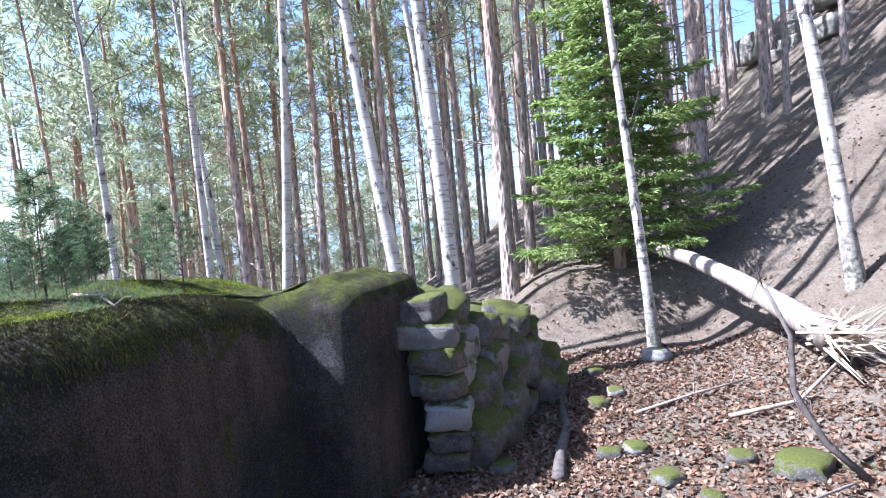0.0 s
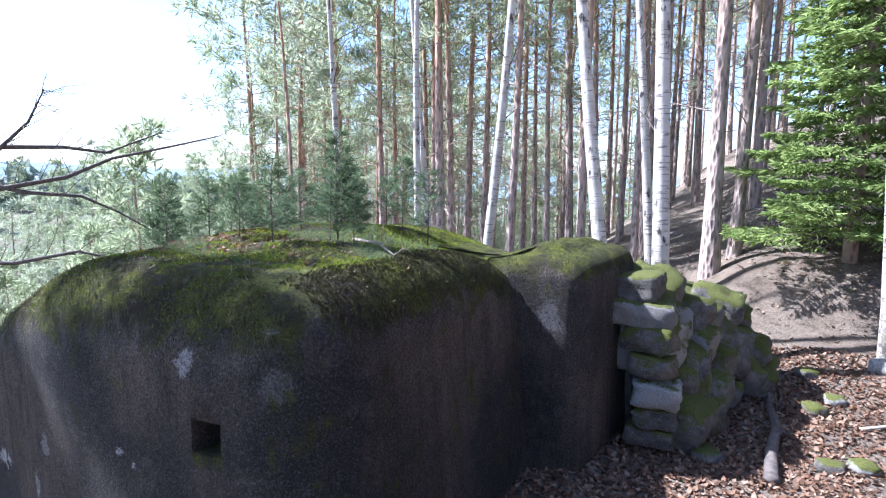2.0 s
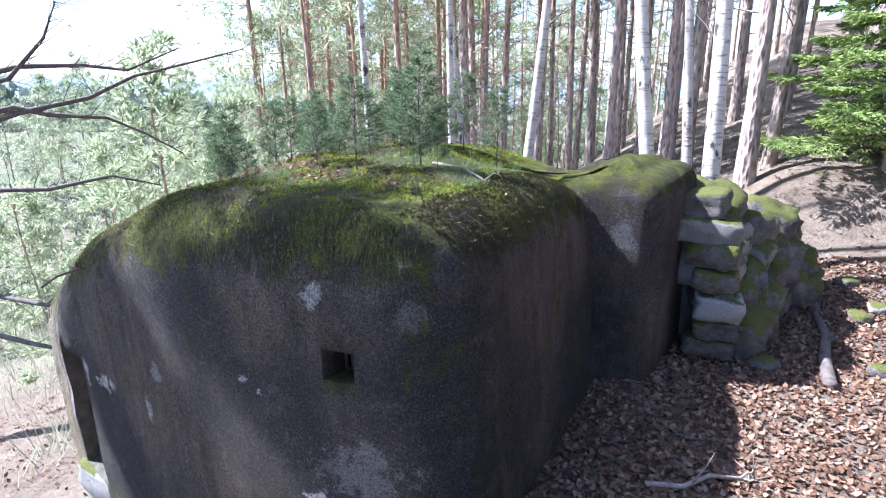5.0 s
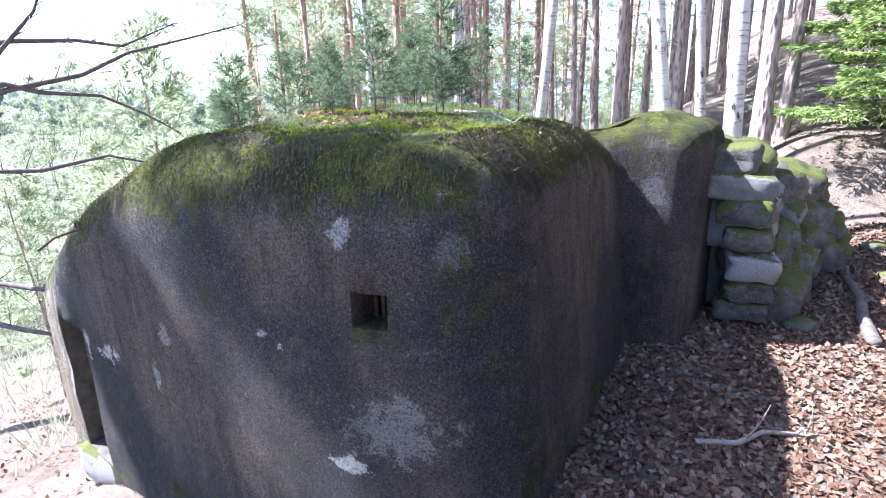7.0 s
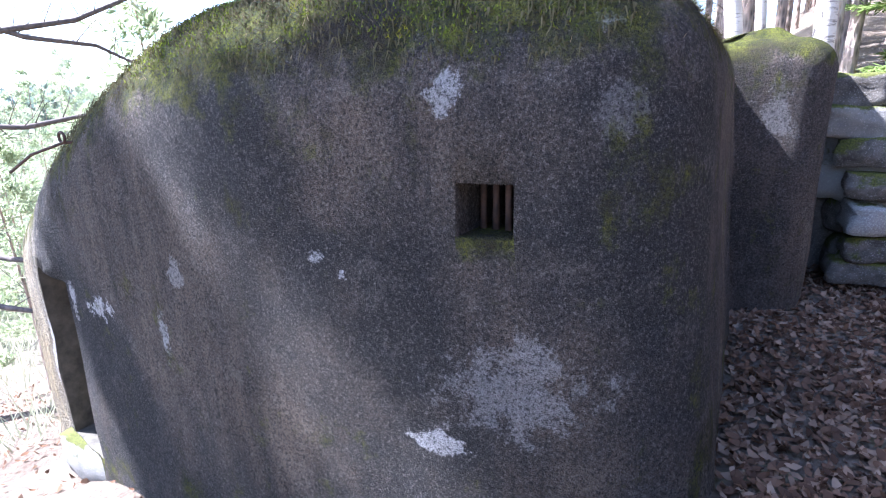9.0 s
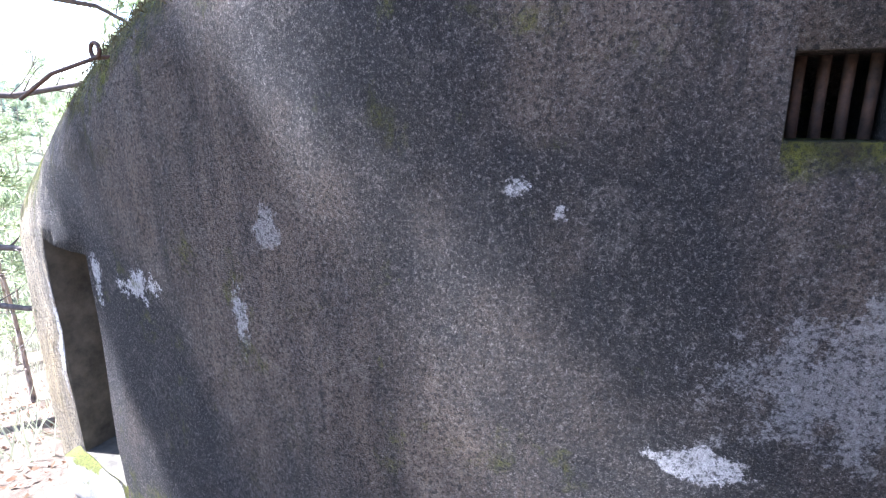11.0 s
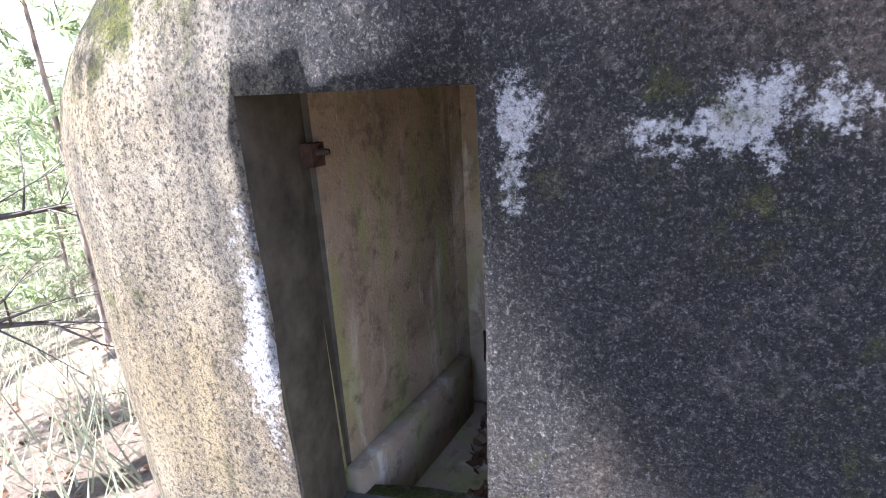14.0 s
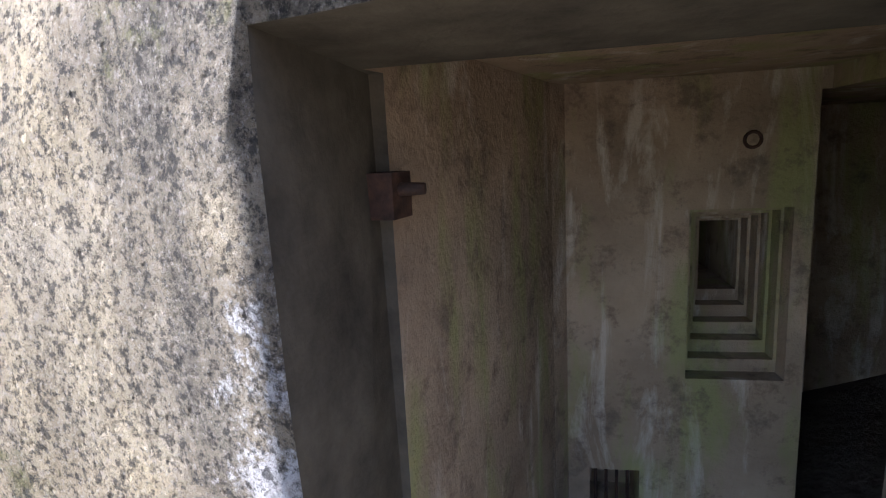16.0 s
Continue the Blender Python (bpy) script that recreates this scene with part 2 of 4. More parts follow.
DRYGRASS = foliage_mat("dry_needles", (0.22, 0.17, 0.10), (0.42, 0.35, 0.23), (0.3, 0.25, 0.16), 0.2)
DEADGRASS = foliage_mat("dead_grass", (0.02, 0.02, 0.013), (0.13, 0.11, 0.065), (0.07, 0.065, 0.03), 0.2)
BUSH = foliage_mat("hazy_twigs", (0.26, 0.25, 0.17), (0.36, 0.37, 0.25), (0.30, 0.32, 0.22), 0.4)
# distance haze is mixed into this grey-green leaf colour
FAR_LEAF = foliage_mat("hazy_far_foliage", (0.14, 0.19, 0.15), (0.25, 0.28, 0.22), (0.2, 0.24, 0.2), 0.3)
DEADWOOD = plain_mat("bare_dead_wood", (0.15, 0.125, 0.10), (0.34, 0.29, 0.235), 3, 0.85, 0.6, 0.02, (6, 6, 1))
TWIG = plain_mat("dark_twig_bark", (0.05, 0.042, 0.038), (0.13, 0.11, 0.095), 12)
IRON = plain_mat("rusted_iron", (0.022, 0.017, 0.015), (0.09, 0.05, 0.035), 25, 0.7)
SPLINTER = plain_mat("splintered_pale_wood", (0.45, 0.36, 0.25), (0.66, 0.56, 0.42), 5, 0.8, 0.5, 0.02, (12, 2, 12))
# the blue in the hill colour stands in for air haze
FARWOOD_HAZE = plain_mat("hazed_far_hill", (0.10, 0.15, 0.17), (0.17, 0.22, 0.23), 0.12, 1.0, 0.8, 3.0)
# smooth render of the entrance recess, darker than the room's plaster
JAMB = plain_mat("dark_smooth_render", (0.045, 0.042, 0.034), (0.12, 0.11, 0.085), 7, 0.9, 0.6, 0.012)
ROCK = plain_mat("grey_sandstone", (0.12, 0.11, 0.095), (0.30, 0.28, 0.24), 2.5, 0.95, 0.8, 0.1)


# ---- helpers of this scene ----
def mesh_of(bm, name, material, smooth=True):
    me = bpy.data.meshes.new(name)
    bm.to_mesh(me)
    bm.free()
    me.materials.append(material)
    if smooth:
        me.shade_smooth()
    return me


def part(name, bm, material, parent=None, label="", smooth=True):
    ob = new(name, mesh_of(bm, name, material, smooth))
    ob.parent = parent
    return tagged(ob, label)


def empty(name, m=None):
    ob = new(name)
    ob.empty_display_size = 0.1
    if m is not None:
        ob.matrix_basis = m
    return ob


def smooth01(v, a, b):
    v = min(1.0, max(0.0, (v - a) / (b - a)))
    return v * v * (3 - 2 * v)


def softplus(v, k=1.0):
    return k * math.log1p(math.exp(min(40.0, v / k)))


def tube(bm, pts, radii, sides=8):
    """A tapered tube along a line of points, closed at its ends."""
    rings = []
    for i, p in enumerate(pts):
        p = Vector(p)
        d = (Vector(pts[min(i + 1, len(pts) - 1)]) - Vector(pts[max(i - 1, 0)])).normalized()
        a = d.orthogonal().normalized() if abs(d.z) < 0.9 else d.cross(Vector((0, 1, 0))).normalized()
        b = d.cross(a)
        rings.append([bm.verts.new(p + radii[i] * (math.cos(s) * a + math.sin(s) * b)) for s in (2 * math.pi * k / sides for k in range(sides))])
    for u, v in zip(rings, rings[1:]):
        off = min(range(sides), key=lambda o: sum((u[k].co - v[(k + o) % sides].co).length for k in range(sides)))
        for k in range(sides):
            bm.faces.new((u[k], u[(k + 1) % sides], v[(k + 1 + off) % sides], v[(k + off) % sides]))
    bm.faces.new(rings[0][::-1])
    bm.faces.new(rings[-1])


def prism(poly, z0, z1):
    bm = bmesh.new()
    lo = [bm.verts.new((x, y, z0)) for x, y in poly]
    hi = [bm.verts.new((x, y, z1)) for x, y in poly]
    n = len(poly)
    for i in range(n):
        bm.faces.new((lo[i], lo[(i + 1) % n], hi[(i + 1) % n], hi[i]))
    bm.faces.new(lo[::-1])
    bm.faces.new(hi)
    bmesh.ops.recalc_face_normals(bm, faces=bm.faces)
    return bm


def wedge(low, high, z0, z1):
    """A block whose outline differs at its foot and its top."""
    bm = prism(low, z0, z1)
    bm.verts.ensure_lookup_table()
    for v, (x, y) in zip(bm.verts[len(low):], high):
        v.co.x, v.co.y = x, y
    return bm


def boulder(sx, sy, sz, seed, rough=0.12, cuts=3, square=0.5):
    """A worn stone: a cube swollen towards a ball and made uneven."""
    bm = bmesh.new()
    bmesh.ops.create_cube(bm, size=2)
    bmesh.ops.subdivide_edges(bm, edges=bm.edges[:], cuts=cuts, use_grid_fill=True)
    o = Vector((seed * 3.7, seed * 1.3, seed * 7.1))
    for v in bm.verts:
        c = v.co.copy()
        c = c.lerp(c.normalized() * 1.15, 1 - square)
        c *= 1 + rough * noise.noise(c * 1.1 + o) + rough * 0.6 * noise.noise(c * 3 + o)
        v.co = (c.x * sx / 2, c.y * sy / 2, c.z * sz / 2)
    return bm


# ---- ground ----
def height(x, y):
    z = -1.45 - 0.30 * softplus(-2.0 - x, 0.6) + 0.20 * softplus(-30 - x, 4)
    z += 0.85 * softplus(x - 3.4, 0.5) - 0.45 * softplus(x - 14, 3) - 0.38 * softplus(x - 45, 5)
    north = smooth01(x, -14, 0)
    z += north * (0.20 * softplus(y - 8.5, 1.0) - 0.17 * softplus(y - 40, 4))
    z += 0.8 * smooth01(y, 10.7, 12.8) * smooth01(x, -1.8, 0.6)
    z += 1.75 * smooth01(x, -3.6, -0.1) * smooth01(y, 3.1, 0.1)
    z -= 0.10 * softplus(-3 - y, 1.5) * (1 - smooth01(x, -4, 3))
    far = smooth01(math.hypot(x, y), 60, 140)
    z = z * (1 - far) + far * (-16 if x < 0 else z)
    near = 1 - smooth01(math.hypot(x, y - 8), 30, 80)
    z += near * (0.14 * noise.noise(Vector((x * 0.45, y * 0.45, 0))) + 0.05 * noise.noise(Vector((x * 1.7, y * 1.7, 3))))
    return z


def axis_steps(lo, hi, fine_lo, fine_hi, step, grow):
    out, v, s = [], fine_lo, step
    while v <= fine_hi:
        out.append(v)
        v += step
    while v < hi:
        s *= grow
        v += s
        out.append(v)
    v, s = fine_lo, step
    while v > lo:
        s *= grow
        v -= s
        out.insert(0, v)
    return out


def build_ground():
    xs, ys = axis_steps(-900, 900, -10, 9, 0.16, 1.16), axis_steps(-600, 1200, -3, 18, 0.16, 1.16)
    verts = [(x, y, height(x, y)) for y in ys for x in xs]
    w = len(xs)
    faces = [(j * w + i, j * w + i + 1, (j + 1) * w + i + 1, (j + 1) * w + i) for j in range(len(ys) - 1) for i in range(w - 1)]
    me = bpy.data.meshes.new("ground")
    me.from_pydata(verts, [], faces)
    me.materials.append(GROUND)
    me.shade_smooth()
    tagged(new("ground", me), "sloping forest floor of brown leaf litter, needles and bare soil", "ground", kind="structure")


build_ground()


def hills():
    for k, (x0, y0, x1, y1, top) in enumerate(((-520, -60, -160, 760, 34), (-160, 620, 420, 760, 46), (-900, 300, -350, 1100, 60))):
        bm = bmesh.new()
        n, rows = 60, []
        for j in range(9):
            v = j / 8
            row = []
            for i in range(n):
                u = i / (n - 1)
                x, y = x0 + (x1 - x0) * u, y0 + (y1 - y0) * u
                d = Vector((y1 - y0, x0 - x1, 0)).normalized() * (v - 0.5) * 240
                z = -20 + top * math.sin(math.pi * v) * (0.65 + 0.5 * noise.noise(Vector((u * 3, k * 9, 1)))) + 1.6 * noise.noise(Vector((u * 60, v * 9, k)))
                row.append(bm.verts.new((x + d.x, y + d.y, z)))
            rows.append(row)
        for a, b in zip(rows, rows[1:]):
            for i in range(n - 1):
                bm.faces.new((a[i], a[i + 1], b[i + 1], b[i]))
        tagged(part("backdrop", bm, FARWOOD_HAZE), "distant wooded hill across the valley, haze painted in as blue-green", "hill", kind="structure")


hills()


# ---- the bunker ----
def rounded(corners, step=0.07):
    """A closed outline from corners (x, y, radius)."""
    out, n = [], len(corners)
    for i, (x, y, r) in enumerate(corners):
        p = Vector((x, y))
        a = (Vector(corners[i - 1][:2]) - p).normalized()
        b = (Vector(corners[(i + 1) % n][:2]) - p).normalized()
        half = math.acos(max(-1, min(1, a.dot(b)))) / 2
        back = r / math.tan(half)
        s, e = p + a * back, p + b * back
        c = p + (a + b).normalized() * (r / math.sin(half))
        t0 = math.atan2(*(s - c).yx)
        d = (math.atan2(*(e - c).yx) - t0 + math.pi) % (2 * math.pi) - math.pi
        k = max(2, int(abs(d) * r / step))
        out += [c + r * Vector((math.cos(t0 + d * j / k), math.sin(t0 + d * j / k))) for j in range(k + 1)]
    line = []
    for p, q in zip(out, out[1:] + out[:1]):
        k = max(1, int((q - p).length / step))
        line += [p.lerp(q, j / k) for j in range(k)]
    return line


def dome(outline, z0, top, turn, middle, bulge, seed, rough=0.03, flare=0.0):
    """A battered block whose walls turn over into a rounded roof."""
    bm = bmesh.new()
    n = len(outline)
    levels = [("wall", k / 14) for k in range(14)] + [("arc", k / 9) for k in range(10)] + [("roof", (k + 1) / 16) for k in range(15)]
    rings = []
    for kind, v in levels:
        ring = []
        for i, p in enumerate(outline):
            t = (outline[(i + 1) % n] - outline[i - 1]).normalized()
            inward = Vector((-t.y, t.x))
            zt, r = top(p), turn(p)
            b = bulge(p)
            if kind == "wall":
                z = z0 + (zt - r - z0) * v
                q = p + Vector((flare * smooth01(p.x, -2.6, -1.95) * min(1.0, (zt - r - z) / 2.6) + 0.16 * smooth01(-p.x, 7.2, 8.2) * min(1.3, max(0.0, zt - r - z) / 1.6), 0))
            else:
                a = (v if kind == "arc" else 1.0) * math.pi / 2
                q, z = p + inward * r * (1 - math.cos(a)), zt - r * (1 - math.sin(a))
                if kind == "roof":
                    m = middle(q)
                    q = q.lerp(m, v)
                    z = zt + (top(q) - zt) * v + 0.10 * smooth01(v, 0, 0.7)
            c = Vector((q.x, q.y + b, z))
            c += Vector((inward.x, inward.y, 0.5)) * rough * (noise.noise(c * 1.3 + Vector((seed, 0, 0))) + 0.5 * noise.noise(c * 4))
            if kind == "roof":
                c.z += 0.07 * v * noise.noise(c * 2.2)
            ring.append(bm.verts.new(c))
        rings.append(ring)
    for u, w in zip(rings, rings[1:]):
        for i in range(n):
            bm.faces.new((u[i], u[(i + 1) % n], w[(i + 1) % n], w[i]))
    bm.faces.new(rings[0][::-1])
    c = bm.verts.new(sum((v.co for v in rings[-1]), Vector()) / n)
    for i in range(n):
        bm.faces.new((rings[-1][i], rings[-1][(i + 1) % n], c))
    bmesh.ops.recalc_face_normals(bm, faces=bm.faces)
    return bm


def roof_z(p):
    return 0.98 - 0.50 * smooth01(-p.x, 4.4, 6.2) - 0.72 * smooth01(-p.x, 5.8, 8.2) - 0.28 * smooth01(p.y, 4.4, 6.0) * smooth01(p.x, -4, -2.4)


MAIN = rounded([(-1.92, 2.28, 0.5), (-1.98, 7.2, 0.4), (-8.28, 7.2, 1.0), (-8.28, 2.36, 1.0)])


def front_bulge(p):
    return -0.33 * math.sin(math.pi * min(1, max(0, (p.x + 7.4) / 5.4))) * (1 - smooth01(p.y, 2.6, 3.6))


def cut(ob, cutters):
    """Takes the cutters out of the mesh of ob; what they lay bare takes their material."""
    tmp = [new("cutter", mesh_of(c, "cutter", mat, False)) for c, mat in cutters]
    for c in tmp:
        mod = ob.modifiers.new("cut", "BOOLEAN")
        mod.object, mod.operation, mod.solver, mod.material_mode = c, "DIFFERENCE", "EXACT", "TRANSFER"
    bpy.context.view_layer.update()
    dg = bpy.context.evaluated_depsgraph_get()
    me = bpy.data.meshes.new_from_object(ob.evaluated_get(dg))
    ob.modifiers.clear()
    ob.data = me
    for c in tmp:
        bpy.data.objects.remove(c)


FLOOR_Z, CEIL_Z = -2.76, -0.93


def bar_set(parent, x0, x1, y, z0, z1, count, w=0.018):
    for k in range(count):
        x = x0 + (x1 - x0) * (k + 0.5) / count
        bm = bmesh.new()
        tube(bm, [(x, y, z0 - 0.02), (x, y, (z0 + z1) / 2), (x, y, z1 + 0.02)], [w, w * 0.92, w], 8)
        part("bar", bm, IRON, parent, "rusted iron bar")


def build_bunker():
    b = empty("bunker", Matrix.Translation((0, 0, 0)))
    tagged(b, "moss-topped weathered concrete pillbox with a rounded roof", "bunker")
    bm = dome(MAIN, -4.6, roof_z, lambda p: 0.66 + 0.36 * smooth01(-p.x, 5.2, 8.0) - 0.1 * smooth01(p.x, -2.6, -2.0),
              lambda q: Vector((min(-3.8, max(-5.4, q.x)), 4.7)), front_bulge, 3, 0.035, 0.24)
    shell = part("shell", bm, CONCRETE, b, "dark weathered rough concrete with pale bare patches")
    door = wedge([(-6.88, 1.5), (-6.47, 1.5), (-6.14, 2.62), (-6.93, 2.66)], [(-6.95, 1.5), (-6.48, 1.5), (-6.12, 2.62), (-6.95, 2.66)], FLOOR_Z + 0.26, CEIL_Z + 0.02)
    room = prism([(-6.94, 2.60), (-6.08, 2.58), (-5.74, 2.78), (-5.74, 3.72), (-6.58, 3.72), (-6.63, 3.63)], FLOOR_Z, CEIL_Z + 0.09)
    passage = prism([(-5.77, 2.84), (-4.2, 2.84), (-4.2, 4.9), (-5.70, 4.9), (-5.77, 3.72)], FLOOR_Z + 0.01, CEIL_Z + 0.02)
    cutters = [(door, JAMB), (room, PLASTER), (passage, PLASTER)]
    # the barred opening in the front and the stepped loophole inside
    cutters.append((prism([(-2.86, 1.4), (-2.58, 1.4), (-2.61, 2.95), (-2.84, 2.95)], -0.18, 0.06), CONCRETE))
    for k in range(6):
        e = 0.026 * k
        cutters.append((prism([(-6.16 + e, 3.5), (-5.83 - 0.4 * e, 3.5), (-5.83 - 0.4 * e, 3.80 + 0.075 * k + k // 5), (-6.16 + e, 3.80 + 0.075 * k + k // 5)],
                             -1.91 + 0.048 * k, -1.29 - 0.018 * k), PLASTER))
    cutters.append((prism([(-6.50, 3.5), (-6.315, 3.5), (-6.315, 3.95), (-6.50, 3.95)], -2.49, -2.29), PLASTER))
    cut(shell, cutters)
    bar_set(b, -2.85, -2.60, 2.36, -0.18, 0.06, 4)
    bar_set(b, -6.49, -6.325, 3.82, -2.49, -2.29, 4, 0.007)
    # bench of concrete along the entrance wall
    bench = prism([(-6.94, 2.62), (-6.63, 3.62), (-6.55, 3.60), (-6.86, 2.60)], FLOOR_Z, -2.40)
    bmesh.ops.bevel(bench, geom=bench.edges[:], offset=0.008, segments=1, affect="EDGES")
    part("bench", bench, PLASTER, b, "low sloping concrete ledge stained green")
    hinge = empty("hinge")
    hinge.parent = b
    tagged(hinge, "rusted iron door hinge")
    plate = prism([(-6.95, 2.60), (-6.90, 2.59), (-6.885, 2.66), (-6.93, 2.67)], -1.16, -1.08)
    part("plate", plate, IRON, hinge, smooth=False)
    bm = bmesh.new()
    tube(bm, [(-6.91, 2.62, -1.11), (-6.88, 2.62, -1.11), (-6.85, 2.62, -1.11)], [0.013, 0.012, 0.010], 10)
    part("pin", bm, IRON, hinge)
    # round pipe mouth high on the inner wall
    bm = bmesh.new()
    ring = [(-5.97 + 0.026 * math.cos(a), 3.715, -1.06 + 0.026 * math.sin(a)) for a in (2 * math.pi * k / 14 for k in range(15))]
    tube(bm, ring, [0.006] * 15, 6)
    part("pipe_mouth", bm, IRON, b)
    # the side block
    side = rounded([(-2.5, 5.30, 0.15), (-1.27, 5.62, 0.28), (-1.10, 7.4, 0.3), (-2.6, 7.4, 0.2)])
    bm = dome(side, -3.2, lambda p: 0.80 + 0.05 * smooth01(p.x, -2.4, -1.4), lambda p: 0.26, lambda q: Vector((-1.8, min(6.7, max(6.0, q.y)))), lambda p: 0.0, 8, 0.025)
    part("side_block", bm, CONCRETE, b, "rounded concrete wing with a moss-covered top")
    # threshold stone under the entrance
    bm = boulder(0.95, 0.55, 0.42, 5, 0.10, 5, 0.7)
    bm.transform(Matrix.Translation((-6.60, 2.42, FLOOR_Z + 0.05)))
    part("threshold", bm, STONE, b, "worn mossy concrete threshold")
    # curled iron rod that sticks out of the roof edge
    rod = empty("iron_rod")
    tagged(rod, "bent rusty reinforcing rod with a curled eye", "rod")
    bm = bmesh.new()
    pts = [(-5.55, 2.45, 0.16), (-5.72, 2.14, 0.17), (-5.80, 2.09, 0.165)]
    pts += [(-5.80 - 0.035 * math.sin(a), 2.08, 0.20 - 0.035 * math.cos(a)) for a in (2 * math.pi * k / 12 for k in range(12))]
    pts += [(-5.84, 2.06, 0.15), (-6.0, 1.97, 0.09), (-6.18, 1.90, -0.03)]
    tube(bm, pts, [0.010] * len(pts), 8)
    part("rod", bm, IRON, rod)
    return shell


SHELL = build_bunker()


# ---- dry stone wall beside the wing ----
def stone_wall():
    w = empty("stone_wall")
    tagged(w, "dry-laid stack of rounded mossy fieldstones against the bunker", "stone wall")
    stack = [(-0.72, 6.62, -1.30, 0.56, 0.46, 0.24), (-0.66, 6.60, -1.06, 0.50, 0.44, 0.26), (-0.68, 6.55, -0.76, 0.52, 0.46, 0.29), (-0.74, 6.58, -0.46, 0.48, 0.44, 0.27),
             (-0.80, 6.66, -0.16, 0.56, 0.46, 0.29), (-0.92, 6.72, 0.13, 0.74, 0.50, 0.32), (-1.02, 6.80, 0.41, 0.60, 0.5, 0.30)]
    rnd = random.Random(4)
    for i, (x, y, z, sx, sy, sz) in enumerate(stack):
        bm = boulder(sx, sy, sz * 0.98, i + 2, 0.16, 6, 0.74)
        bm.transform(pose(x, y, z, rnd.uniform(-4, 4), rnd.uniform(-5, 5), rnd.uniform(-9, 9)))
        part("stone", bm, GRANITE if i == 2 else MOSSY if i in (1, 3, 4) else STONE, w, "pale clean granite block" if i == 2 else "")
    # the moss-grown side of the bank, lower and lower away from the stack
    for j in range(6):
        y, top = 7.0 + 0.42 * j, 0.26 - 0.13 * j
        z, k = -1.5, 0
        while z < top:
            sz = rnd.uniform(0.42, 0.70)
            bm = boulder(rnd.uniform(0.6, 0.85), rnd.uniform(0.55, 0.8), sz * 1.2, 20 + j * 7 + k, 0.22, 6, 0.62)
            bm.transform(pose(-0.60 + 0.13 * j - 0.16 * k + rnd.uniform(-0.08, 0.08), y + rnd.uniform(-0.1, 0.1), min(z + sz / 2, top), rnd.uniform(-16, 16), 14 + rnd.uniform(-8, 8), rnd.uniform(-25, 25)))
            part("stone", bm, MOSSY, w)
            z += sz * 0.85
            k += 1
    bm = boulder(1.5, 2.6, 1.9, 77, 0.10, 6, 0.6)
    bm.transform(Matrix.Translation((-1.25, 8.35, -0.85)))
    part("core", bm, MOSSY, w, "mossy earth and rubble behind the facing")


stone_wall()


# ---- trees ----
def spray(bm, c, d, length, width, count, rnd, spread=0.6, flat=0.0):
    """A tuft of narrow needle-like leaves about a twig end."""
    for _ in range(count):
        v = Vector((rnd.gauss(0, spread), rnd.gauss(0, spread), rnd.gauss(0, spread * (1 - flat)))) + d
        v.normalize()
        s = v.orthogonal().normalized()
        s.rotate(Matrix.Rotation(rnd.uniform(0, 6.3), 3, v))
        o = c + v * length * rnd.uniform(-0.1, 0.25)
        e = o + v * length * rnd.uniform(0.7, 1.1)
        h = s * width / 2
        bm.faces.new([bm.verts.new(p) for p in (o - h * 0.6, o.lerp(e, 0.6) - h, e, o.lerp(e, 0.6) + h)])


def trunk_line(h, lean, bend, rnd, n=12):
    ph, out = rnd.uniform(0, 6.3), []
    for i in range(n + 1):
        u = i / n
        out.append(Vector((lean[0] * h * u + bend * math.sin(ph + 4.2 * u) * u, lean[1] * h * u + bend * math.cos(ph + 3.1 * u) * u, h * u)))
    return out


def along(line, u):
    f = max(0, min(0.9999, u)) * (len(line) - 1)
    i = int(f)
    return line[i].lerp(line[i + 1], f - i)


